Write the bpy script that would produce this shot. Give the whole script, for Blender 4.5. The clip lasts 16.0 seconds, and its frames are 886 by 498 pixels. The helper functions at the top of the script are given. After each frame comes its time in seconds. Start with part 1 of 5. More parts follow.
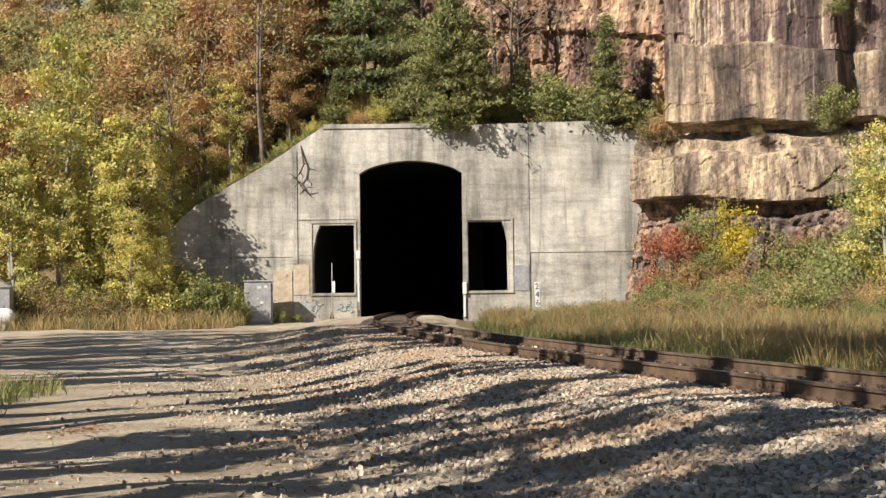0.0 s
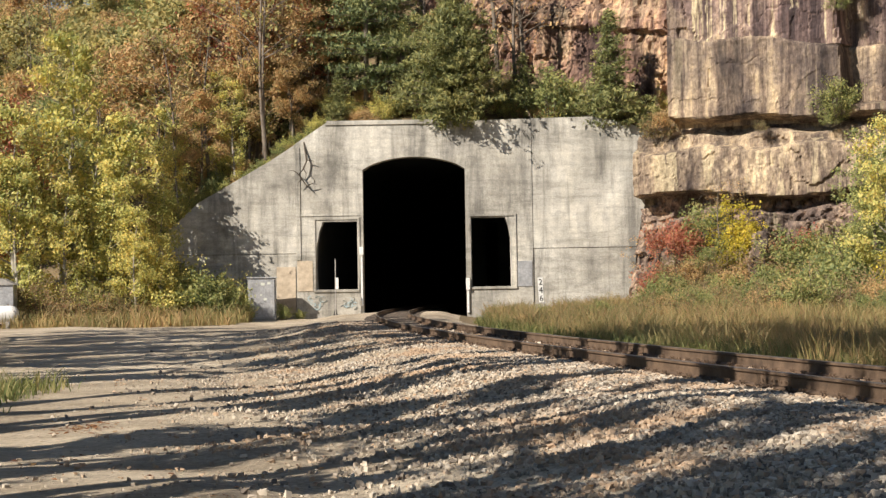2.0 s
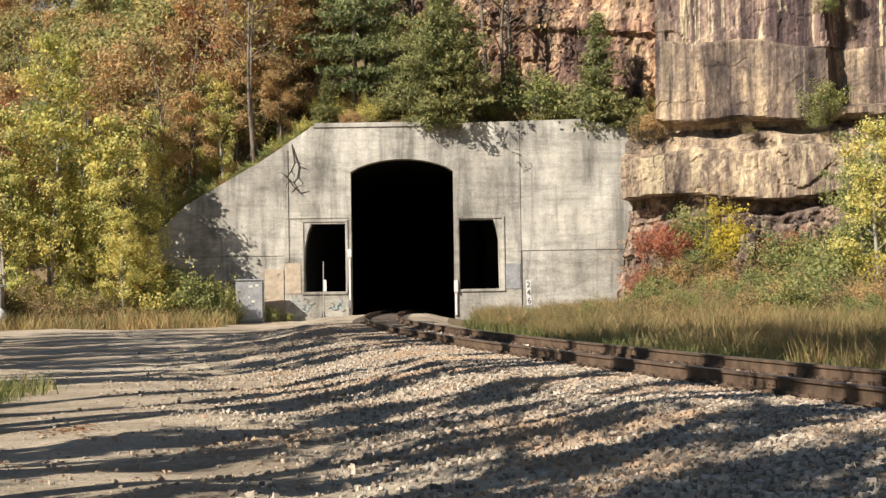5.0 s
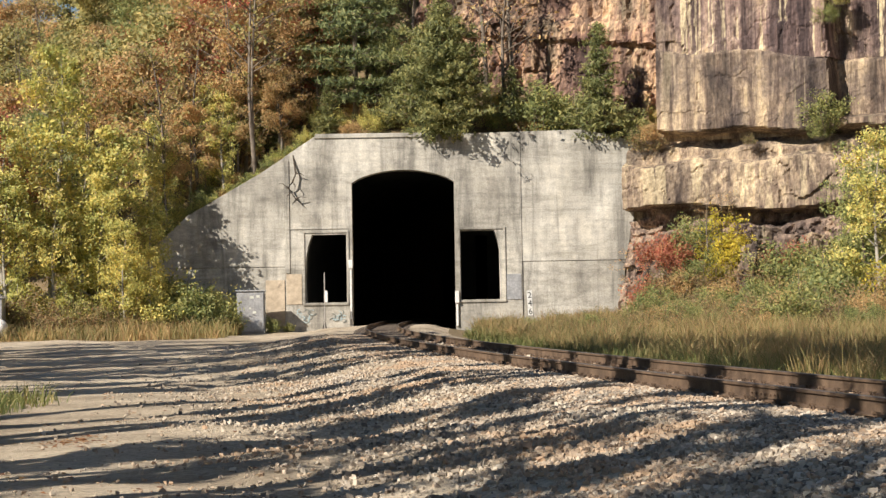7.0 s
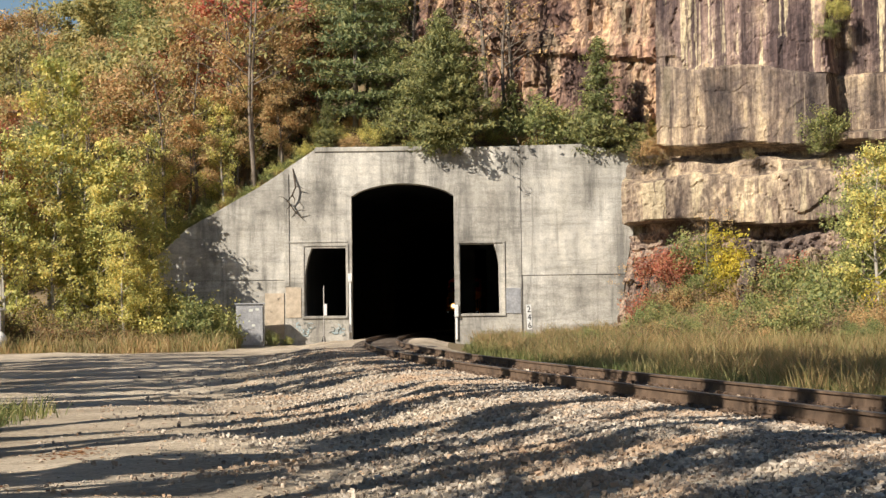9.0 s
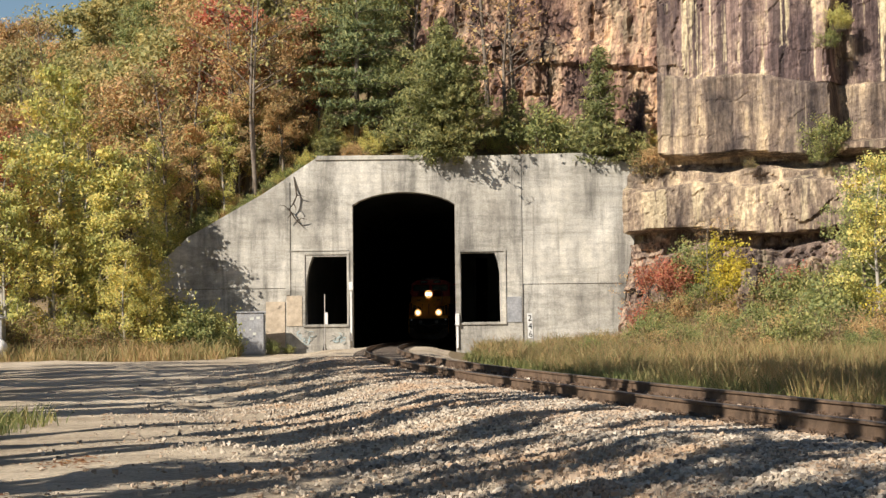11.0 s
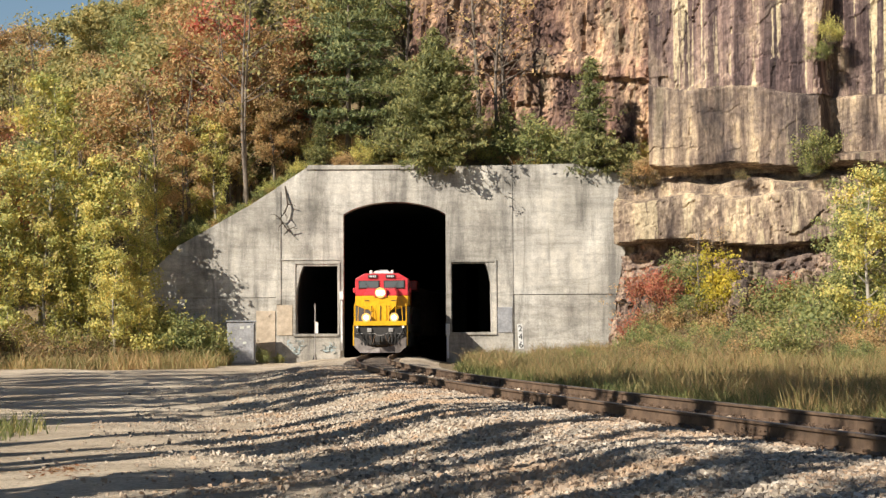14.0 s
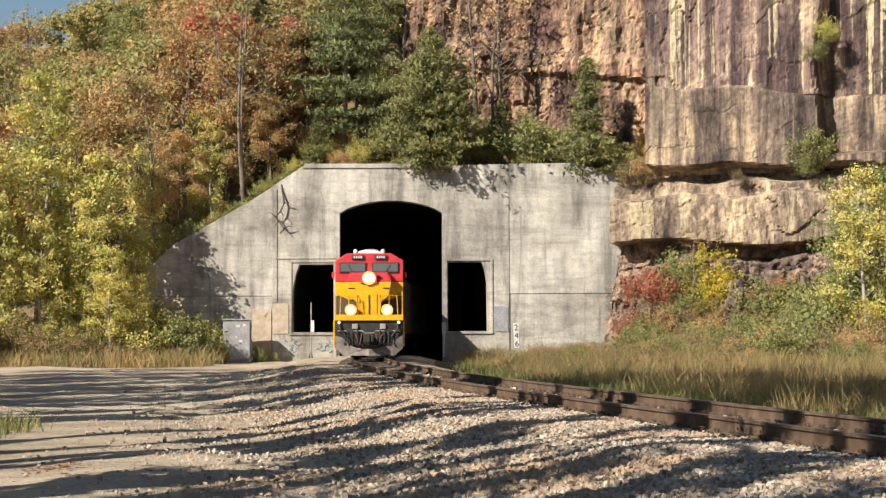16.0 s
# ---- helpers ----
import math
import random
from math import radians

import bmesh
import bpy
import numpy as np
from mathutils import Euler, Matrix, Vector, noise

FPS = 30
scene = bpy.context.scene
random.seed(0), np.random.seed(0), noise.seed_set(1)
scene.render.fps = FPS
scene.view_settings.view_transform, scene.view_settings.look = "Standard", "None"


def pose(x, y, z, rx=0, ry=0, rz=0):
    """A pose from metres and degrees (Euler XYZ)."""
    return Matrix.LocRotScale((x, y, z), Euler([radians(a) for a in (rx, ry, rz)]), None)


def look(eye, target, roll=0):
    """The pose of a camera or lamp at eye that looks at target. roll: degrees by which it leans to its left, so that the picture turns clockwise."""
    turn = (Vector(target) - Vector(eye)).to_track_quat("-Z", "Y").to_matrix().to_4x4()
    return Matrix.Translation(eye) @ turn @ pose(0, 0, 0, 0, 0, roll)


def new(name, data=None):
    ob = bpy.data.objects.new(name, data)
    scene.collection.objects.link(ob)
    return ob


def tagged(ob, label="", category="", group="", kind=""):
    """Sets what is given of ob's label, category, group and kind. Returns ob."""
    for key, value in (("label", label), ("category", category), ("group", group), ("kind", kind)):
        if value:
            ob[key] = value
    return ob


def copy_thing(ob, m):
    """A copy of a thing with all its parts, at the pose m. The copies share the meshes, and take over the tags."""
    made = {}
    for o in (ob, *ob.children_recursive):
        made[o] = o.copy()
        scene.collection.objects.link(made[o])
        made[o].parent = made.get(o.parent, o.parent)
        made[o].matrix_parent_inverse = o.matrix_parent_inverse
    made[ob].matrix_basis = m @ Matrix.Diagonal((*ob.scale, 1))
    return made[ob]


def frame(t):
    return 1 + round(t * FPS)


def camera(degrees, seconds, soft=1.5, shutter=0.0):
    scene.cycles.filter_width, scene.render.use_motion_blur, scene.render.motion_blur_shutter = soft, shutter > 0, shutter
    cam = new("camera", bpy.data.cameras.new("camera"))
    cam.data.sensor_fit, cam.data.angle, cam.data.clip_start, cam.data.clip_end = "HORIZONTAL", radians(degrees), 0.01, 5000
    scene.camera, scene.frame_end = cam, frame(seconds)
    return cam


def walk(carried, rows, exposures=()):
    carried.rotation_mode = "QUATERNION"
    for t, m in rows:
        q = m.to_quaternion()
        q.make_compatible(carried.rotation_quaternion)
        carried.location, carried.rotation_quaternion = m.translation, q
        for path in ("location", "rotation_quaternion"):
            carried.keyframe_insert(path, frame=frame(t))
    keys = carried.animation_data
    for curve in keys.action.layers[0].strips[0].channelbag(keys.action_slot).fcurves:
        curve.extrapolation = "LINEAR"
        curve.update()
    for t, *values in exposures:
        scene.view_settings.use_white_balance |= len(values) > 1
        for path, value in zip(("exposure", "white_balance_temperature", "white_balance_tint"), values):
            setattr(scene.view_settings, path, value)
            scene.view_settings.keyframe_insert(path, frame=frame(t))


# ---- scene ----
EYE = 1.55
cam = camera(26.0, 16.0, soft=1.4)
ROWS = [
    (0.0, 91.417, 0.700, 0.017), (0.5, 91.473, 0.816, 0.099), (1.0, 91.538, 0.888, 0.328), (1.5, 91.382, 0.925, 0.289),
    (2.0, 91.298, 0.922, 0.120), (2.5, 91.406, 0.920, -0.007), (3.0, 91.445, 0.920, -0.238), (3.5, 91.322, 0.935, -0.233),
    (6.0, 91.485, 0.835, -0.239), (6.5, 91.582, 0.901, -0.268), (7.0, 91.683, 0.951, -0.204), (7.5, 91.837, 0.931, -0.213),
    (8.0, 92.025, 0.828, -0.244), (8.5, 92.069, 0.767, -0.243), (11.0, 92.352, 0.645, -0.199), (11.5, 92.442, 0.580, -0.402),
    (12.0, 92.565, 0.563, -0.428), (12.5, 92.635, 0.515, -0.391), (13.0, 92.733, 0.467, -0.395), (13.5, 92.755, 0.383, -0.422),
    (14.0, 92.650, 0.342, -0.487), (14.5, 92.601, 0.283, -0.536), (15.0, 92.641, 0.309, -0.564), (15.5, 92.614, 0.279, -0.558),
    (16.0, 92.616, 0.175, -0.608),
]
walk(cam, [(t, pose(0, 0, EYE, rx, ry, rz)) for t, rx, ry, rz in ROWS], exposures=[(0, 0.63), (16, 0.68)])

# ---- world and sun ----
SUN_AZ, SUN_EL = radians(48), radians(34.5)      # the sun stands behind the camera, to its left
sky = bpy.data.worlds.new("sky")
scene.world = sky
sky.use_nodes = True
nt = sky.node_tree
tex = nt.nodes.new("ShaderNodeTexSky")
tex.sky_type, tex.sun_disc = "NISHITA", False
tex.air_density, tex.ozone_density, tex.dust_density = 1.1, 2.6, 0.1
tex.sun_elevation, tex.sun_rotation = SUN_EL, radians(180 + 48)
nt.links.new(tex.outputs[0], nt.nodes["Background"].inputs[0])
nt.nodes["Background"].inputs[1].default_value = 0.05
sun = new("sun", bpy.data.lights.new("sun", "SUN"))
sun.data.energy, sun.data.angle, sun.data.color = 5.0, radians(0.45), (1.0, 0.915, 0.80)
toward = Vector((math.sin(SUN_AZ) * math.cos(SUN_EL), math.cos(SUN_AZ) * math.cos(SUN_EL), -math.sin(SUN_EL)))
sun.matrix_world = look((-60, -50, 70), Vector((-60, -50, 70)) + toward)


# ---- materials ----
def ramp(nt, stops, fac):
    n = nt.nodes.new("ShaderNodeValToRGB")
    e = n.color_ramp.elements
    while len(e) < len(stops):
        e.new(0.5)
    for i, (p, c) in enumerate(stops):
        e[i].position, e[i].color = p, (*c, 1)
    nt.links.new(fac, n.inputs[0])
    return n.outputs[0]


def noise_out(nt, scale, stretch=(1, 1, 1), detail=5, rough=0.6, shift=0.0, warp=0.0):
    geo = nt.nodes.new("ShaderNodeNewGeometry")
    mp = nt.nodes.new("ShaderNodeMapping")
    mp.inputs["Scale"].default_value = stretch
    mp.inputs["Location"].default_value = (shift, shift * 1.7, shift * 0.6)
    nt.links.new(geo.outputs["Position"], mp.inputs[0])
    n = nt.nodes.new("ShaderNodeTexNoise")
    n.inputs["Scale"].default_value, n.inputs["Detail"].default_value = scale, detail
    n.inputs["Roughness"].default_value, n.inputs["Distortion"].default_value = rough, warp
    nt.links.new(mp.outputs[0], n.inputs["Vector"])
    return n.outputs["Fac"]


def mix(nt, a, b, fac, mode="MIX"):
    n = nt.nodes.new("ShaderNodeMix")
    n.data_type, n.blend_type = "RGBA", mode
    for sock, v in ((n.inputs[6], a), (n.inputs[7], b)):
        if isinstance(v, tuple):
            sock.default_value = (*v, 1)
        else:
            nt.links.new(v, sock)
    if isinstance(fac, (int, float)):
        n.inputs[0].default_value = fac
    else:
        nt.links.new(fac, n.inputs[0])
    return n.outputs[2]


def clampmap(nt, v, lo, hi, a=0.0, b=1.0):
    n = nt.nodes.new("ShaderNodeMapRange")
    for i, x in enumerate((lo, hi, a, b)):
        n.inputs[i + 1].default_value = x
    nt.links.new(v, n.inputs[0])
    return n.outputs[0]


def base(name, rough=0.8, metal=0.0):
    m = bpy.data.materials.new(name)
    m.use_nodes = True
    b = m.node_tree.nodes["Principled BSDF"]
    b.inputs["Roughness"].default_value, b.inputs["Metallic"].default_value = rough, metal
    return m, m.node_tree, b


def bump(nt, b, height, strength, dist):
    n = nt.nodes.new("ShaderNodeBump")
    n.inputs["Strength"].default_value, n.inputs["Distance"].default_value = strength, dist
    nt.links.new(height, n.inputs["Height"])
    nt.links.new(n.outputs[0], b.inputs["Normal"])


def grained(name, c1, c2, scale=3.0, rough=0.8, metal=0.0, fine=30.0, relief=0.01, stretch=(1, 1, 1)):
    """A worn surface: two colours mixed by a coarse and a fine noise, with fine relief."""
    m, nt, b = base(name, rough, metal)
    a = noise_out(nt, scale, stretch)
    f = noise_out(nt, fine, stretch, 3)
    c = mix(nt, c1, c2, clampmap(nt, a, 0.35, 0.65))
    c = mix(nt, c, ramp(nt, [(0.3, (0.6, 0.6, 0.6)), (0.7, (1.15, 1.15, 1.15))], f), 0.6, "MULTIPLY")
    nt.links.new(c, b.inputs["Base Color"])
    bump(nt, b, f, 0.5, relief)
    return m


def leafy(name, stops, rough=0.6, patch=None):
    """Leaves: a colour for each leaf out of a ramp, a little light shining through."""
    m, nt, b = base(name, rough)
    geo = nt.nodes.new("ShaderNodeNewGeometry")
    col = ramp(nt, stops, geo.outputs["Random Per Island"])
    big = noise_out(nt, 0.35, detail=2)
    col = mix(nt, col, ramp(nt, [(0.35, (0.7, 0.75, 0.7)), (0.65, (1.2, 1.1, 1.0))], big), 0.8, "MULTIPLY")
    if patch:
        col = mix(nt, col, patch, clampmap(nt, noise_out(nt, 0.22, (1, 0.6, 1), 4, 0.6, 41), 0.48, 0.6, 0, 0.4))
    nt.links.new(col, b.inputs["Base Color"])
    tr = nt.nodes.new("ShaderNodeBsdfTranslucent")
    nt.links.new(col, tr.inputs[0])
    ms = nt.nodes.new("ShaderNodeMixShader")
    ms.inputs[0].default_value = 0.40
    nt.links.new(b.outputs[0], ms.inputs[1])
    nt.links.new(tr.outputs[0], ms.inputs[2])
    nt.links.new(ms.outputs[0], nt.nodes["Material Output"].inputs[0])
    return m


def concrete_material():
    m, nt, b = base("weathered_concrete", 0.9)
    big = noise_out(nt, 0.16, (1, 1, 0.8), 7, 0.68, 1.3, 0.5)
    streak = noise_out(nt, 0.62, (1, 1, 0.13), 7, 0.72, 2.0, 0.4)
    drip = noise_out(nt, 1.9, (1, 1, 0.07), 6, 0.7, 8.0, 0.2)
    lift = noise_out(nt, 0.5, (0.25, 1, 1.6), 6, 0.75, 7, 1.2)
    fine = noise_out(nt, 14, detail=6, rough=0.75)
    c = ramp(nt, [(0.36, (0.29, 0.27, 0.24)), (0.46, (0.43, 0.405, 0.36)), (0.55, (0.53, 0.50, 0.45)), (0.64, (0.66, 0.63, 0.57))], big)
    c = mix(nt, c, ramp(nt, [(0.36, (0.45, 0.45, 0.45)), (0.46, (0.82, 0.82, 0.81)), (0.55, (1.0, 1.0, 0.99)), (0.64, (1.18, 1.17, 1.13))], streak), 0.9, "MULTIPLY")
    c = mix(nt, c, ramp(nt, [(0.34, (0.40, 0.40, 0.40)), (0.44, (0.95, 0.95, 0.95)), (0.6, (1.06, 1.06, 1.05))], drip), 0.5, "MULTIPLY")
    blot = noise_out(nt, 1.1, (1, 1, 1.5), 8, 0.78, 17, 0.8)
    c = mix(nt, c, ramp(nt, [(0.38, (0.62, 0.62, 0.61)), (0.48, (0.95, 0.95, 0.95)), (0.62, (1.2, 1.2, 1.18))], blot), 0.5, "MULTIPLY")
    board = noise_out(nt, 1.0, (0.06, 1, 5.5), 3, 0.6, 31)
    c = mix(nt, c, ramp(nt, [(0.40, (0.80, 0.80, 0.79)), (0.5, (1.0, 1.0, 1.0)), (0.6, (1.08, 1.08, 1.07))], board), 0.28, "MULTIPLY")
    c = mix(nt, c, ramp(nt, [(0.38, (0.66, 0.66, 0.64)), (0.5, (1.0, 1.0, 1.0)), (0.62, (1.12, 1.11, 1.08))], lift), 0.7, "MULTIPLY")
    c = mix(nt, c, ramp(nt, [(0.35, (0.72, 0.72, 0.72)), (0.65, (1.15, 1.15, 1.15))], fine), 0.8, "MULTIPLY")
    nt.links.new(c, b.inputs["Base Color"])
    bump(nt, b, mix(nt, fine, lift, 0.5), 0.7, 0.03)
    return m


def rock_material(name, pale, mid, dark, seed, stripes=0.06, streaky=0.9, cream=0.0):
    """Rock with mineral stains that run down the face."""
    m, nt, b = base(name, 0.92)
    streak = noise_out(nt, 0.85, (1, 1, stripes), 7, 0.72, seed, 0.25)
    stain = noise_out(nt, 0.4, (1, 1, stripes * 2.5), 6, 0.65, seed + 21, 0.5)
    patch = noise_out(nt, 0.22, (1, 1, 0.9), 6, 0.68, seed + 9, 0.6)
    thin = noise_out(nt, 3.0, (1, 1, stripes * 1.2), 6, 0.7, seed + 3)
    fine = noise_out(nt, 6, (1, 1, 0.7), 7, 0.75, seed)
    c = ramp(nt, [(0.40, dark), (0.48, mid), (0.55, pale), (0.62, tuple(min(0.8, x * 1.2) for x in pale))], patch)
    c = mix(nt, c, ramp(nt, [(0.41, (0.22, 0.19, 0.20)), (0.47, (0.52, 0.45, 0.44)), (0.52, (0.90, 0.86, 0.80)), (0.565, (1.1, 1.02, 0.9)), (0.585, (1.2, 1.12, 0.95))], streak), streaky, "MULTIPLY")
    c = mix(nt, c, ramp(nt, [(0.42, (0.30, 0.27, 0.29)), (0.49, (0.78, 0.74, 0.72)), (0.57, (1.1, 1.05, 1.0))], stain), streaky * 0.9, "MULTIPLY")
    c = mix(nt, c, ramp(nt, [(0.42, (0.46, 0.41, 0.41)), (0.5, (0.95, 0.93, 0.91)), (0.58, (1.2, 1.18, 1.1))], thin), 0.7, "MULTIPLY")
    # cream mineral runs, wide apart
    run = noise_out(nt, 0.75, (1, 1, stripes * 0.7), 6, 0.65, seed + 33, 0.2)
    c = mix(nt, c, (0.72, 0.60, 0.38), clampmap(nt, run, 0.565, 0.605, 0, cream))
    c = mix(nt, c, ramp(nt, [(0.36, (0.52, 0.5, 0.49)), (0.6, (1.15, 1.15, 1.15))], fine), 0.8, "MULTIPLY")
    nt.links.new(c, b.inputs["Base Color"])
    bump(nt, b, fine, 0.8, 0.10)
    return m


def ground_material():
    m, nt, b = base("gravel_and_dirt", 0.95)
    big = noise_out(nt, 0.16, (1, 0.35, 1), 6, 0.62)
    lane = noise_out(nt, 0.9, (0.25, 1, 1), 5, 0.65, 4)
    grit = noise_out(nt, 14, detail=6, rough=0.75)
    c = ramp(nt, [(0.36, (0.36, 0.295, 0.215)), (0.5, (0.52, 0.44, 0.335)), (0.64, (0.66, 0.58, 0.46))], big)
    c = mix(nt, c, ramp(nt, [(0.35, (0.62, 0.58, 0.52)), (0.6, (1.12, 1.1, 1.06))], lane), 0.7, "MULTIPLY")
    c = mix(nt, c, ramp(nt, [(0.35, (0.45, 0.43, 0.41)), (0.6, (1.2, 1.18, 1.15))], grit), 0.7, "MULTIPLY")
    nt.links.new(c, b.inputs["Base Color"])
    bump(nt, b, grit, 0.9, 0.05)
    return m


def stones_material(name, lo, hi):
    """Broken stone, each piece of its own shade, stained with rust in patches."""
    m, nt, b = base(name, 0.9)
    geo = nt.nodes.new("ShaderNodeNewGeometry")
    c = ramp(nt, [(0.0, (0.13, 0.105, 0.085)), (0.3, (0.30, 0.25, 0.195)), (0.6, (0.42, 0.36, 0.285)), (0.88, (0.58, 0.51, 0.415)), (1.0, (0.40, 0.26, 0.16))], geo.outputs["Random Per Island"])
    rust = noise_out(nt, 0.5, detail=3, shift=2)
    c = mix(nt, c, (0.44, 0.30, 0.19), clampmap(nt, rust, lo, hi, 0, 0.75))
    nt.links.new(c, b.inputs["Base Color"])
    return m


def glow(name, colour, strength, body=(0.9, 0.9, 0.85)):
    m, nt, b = base(name, 0.2)
    b.inputs["Base Color"].default_value = (*body, 1)
    b.inputs["Emission Color"].default_value = (*colour, 1)
    b.inputs["Emission Strength"].default_value = strength
    return m


CONCRETE = concrete_material()
# near-black base colour that keeps the bore and inner wall dark
DARK_CONCRETE = grained("near_black_tunnel_lining", (0.035, 0.033, 0.03), (0.06, 0.056, 0.05), 0.6, 0.95)
ROCK_UPPER = rock_material("streaked_sandstone", (0.50, 0.42, 0.335), (0.38, 0.305, 0.275), (0.25, 0.19, 0.185), 1.0, 0.035, 0.85, 0.8)
ROCK_GREY = rock_material("grey_brown_sandstone", (0.41, 0.345, 0.265), (0.32, 0.27, 0.22), (0.22, 0.185, 0.165), 15.0, 0.07, 0.8, 0.2)
ROCK_LEDGE = rock_material("bedded_sandstone", (0.50, 0.425, 0.32), (0.41, 0.34, 0.26), (0.25, 0.205, 0.175), 5.0, 0.16, 0.7, 0.45)
ROCK_BACK = rock_material("red_brown_rock", (0.52, 0.385, 0.275), (0.40, 0.265, 0.21), (0.24, 0.165, 0.145), 11.0, 0.16, 0.85, 0.2)
ROCK_RUBBLE = rock_material("brown_broken_rock", (0.44, 0.35, 0.28), (0.34, 0.265, 0.22), (0.20, 0.16, 0.14), 27.0, 0.4, 0.6)
GROUND = ground_material()
STONE = stones_material("ballast_stone", 0.50, 0.64)
STONE_RUST = stones_material("rusty_ballast_stone", 0.34, 0.56)
SOIL = grained("leaf_littered_soil", (0.13, 0.095, 0.05), (0.22, 0.16, 0.085), 1.2, 0.95, fine=9, relief=0.05)
RUST = grained("rusted_rail_steel", (0.10, 0.067, 0.046), (0.21, 0.14, 0.092), 3.0, 0.75, 0.3, 40)
RAILTOP = grained("worn_rail_head", (0.34, 0.30, 0.26), (0.24, 0.18, 0.14), 2.0, 0.4, 0.8, 40, 0.002)
TIE = grained("creosoted_oak", (0.055, 0.042, 0.033), (0.12, 0.09, 0.065), 2.5, 0.9, fine=20, stretch=(0.3, 2, 2))
BARK = grained("grey_brown_bark", (0.13, 0.10, 0.075), (0.24, 0.20, 0.16), 1.5, 0.95, fine=8, relief=0.03)
PALEBARK = grained("pale_bark", (0.26, 0.235, 0.20), (0.42, 0.39, 0.33), 1.5, 0.9, fine=7, relief=0.02)
LEAF = {
    "yellow": leafy("yellow_green_leaves", [(0, (0.34, 0.37, 0.13)), (0.35, (0.54, 0.54, 0.18)), (0.75, (0.74, 0.65, 0.20)), (1, (0.82, 0.66, 0.26))]),
    "green": leafy("fading_green_leaves", [(0, (0.14, 0.18, 0.07)), (0.5, (0.28, 0.32, 0.12)), (1, (0.48, 0.45, 0.17))]),
    "orange": leafy("orange_brown_leaves", [(0, (0.42, 0.28, 0.14)), (0.5, (0.62, 0.39, 0.19)), (0.8, (0.64, 0.48, 0.23)), (1, (0.36, 0.33, 0.14))]),
    "red": leafy("red_leaves", [(0, (0.42, 0.11, 0.08)), (0.5, (0.58, 0.22, 0.14)), (1, (0.55, 0.32, 0.16))]),
    "olive": leafy("olive_hillside_leaves", [(0, (0.20, 0.21, 0.08)), (0.4, (0.38, 0.34, 0.13)), (0.75, (0.52, 0.42, 0.16)), (1, (0.26, 0.29, 0.11))]),
    "needle": leafy("dark_conifer_needles", [(0, (0.09, 0.125, 0.06)), (0.5, (0.21, 0.26, 0.115)), (1, (0.41, 0.42, 0.18))]),
    "cedar": leafy("olive_cedar_foliage", [(0, (0.11, 0.13, 0.05)), (0.5, (0.25, 0.27, 0.105)), (1, (0.44, 0.41, 0.16))]),
    "bright": leafy("bright_yellow_leaves", [(0, (0.38, 0.36, 0.05)), (0.5, (0.60, 0.50, 0.06)), (1, (0.70, 0.56, 0.08))]),
    "grass": leafy("dry_autumn_grass", [(0, (0.25, 0.23, 0.09)), (0.3, (0.36, 0.30, 0.13)), (0.6, (0.46, 0.34, 0.17)), (0.85, (0.46, 0.29, 0.15)), (1, (0.52, 0.43, 0.24))], 0.8, (0.21, 0.24, 0.085)),
    "weed": leafy("weathered_weeds", [(0, (0.13, 0.14, 0.06)), (0.35, (0.26, 0.25, 0.10)), (0.65, (0.40, 0.30, 0.15)), (0.85, (0.36, 0.19, 0.12)), (1, (0.44, 0.40, 0.18))], 0.8, (0.42, 0.27, 0.16)),
    "litter": leafy("fallen_leaf_litter", [(0, (0.16, 0.07, 0.04)), (0.5, (0.28, 0.14, 0.07)), (1, (0.40, 0.26, 0.12))], 0.8),
    "lawn": leafy("green_roadside_grass", [(0, (0.11, 0.14, 0.045)), (0.6, (0.22, 0.25, 0.085)), (1, (0.42, 0.36, 0.17))], 0.8),
}
RED = grained("red_enamel", (0.62, 0.05, 0.06), (0.54, 0.04, 0.05), 1.2, 0.35, fine=6, relief=0.001)
YELLOW = grained("yellow_enamel", (0.85, 0.45, 0.015), (0.78, 0.40, 0.012), 1.2, 0.35, fine=6, relief=0.001)
BLACK = grained("grimy_black_steel", (0.02, 0.019, 0.018), (0.05, 0.046, 0.042), 2.0, 0.6, 0.2)
GREY = grained("dusty_grey_steel", (0.30, 0.28, 0.26), (0.42, 0.40, 0.37), 2.0, 0.6, 0.2)
PLOUGH = grained("dusty_plough_steel", (0.11, 0.09, 0.08), (0.24, 0.21, 0.19), 2.5, 0.7, 0.1, 9)
DEADWOOD = grained("dark_dead_wood", (0.05, 0.04, 0.03), (0.10, 0.08, 0.06), 3.0, 0.95)
CHARCOAL = grained("dark_grey_cab_paint", (0.06, 0.055, 0.05), (0.11, 0.10, 0.09), 1.5, 0.5)
BLUEPAINT = grained("faded_blue_spray_paint", (0.30, 0.40, 0.44), (0.42, 0.50, 0.50), 4.0, 0.8)
DARKPAINT = grained("dark_spray_paint", (0.10, 0.11, 0.10), (0.20, 0.21, 0.19), 4.0, 0.8)
PALEPAINT = grained("pale_spray_paint", (0.62, 0.64, 0.56), (0.72, 0.72, 0.66), 4.0, 0.8)
WHITE = grained("white_paint", (0.74, 0.73, 0.70), (0.82, 0.81, 0.78), 2.0, 0.5, fine=12, relief=0.002)
SILVER = grained("weathered_galvanised_steel", (0.36, 0.36, 0.37), (0.55, 0.55, 0.56), 1.6, 0.5, 0.5, 9)
TAN = grained("tan_painted_board", (0.46, 0.375, 0.275), (0.54, 0.445, 0.335), 1.4, 0.85, fine=4, relief=0.003)
GLASS_DARK, _nt, _b = base("grey_blue_window_glass", 0.08)
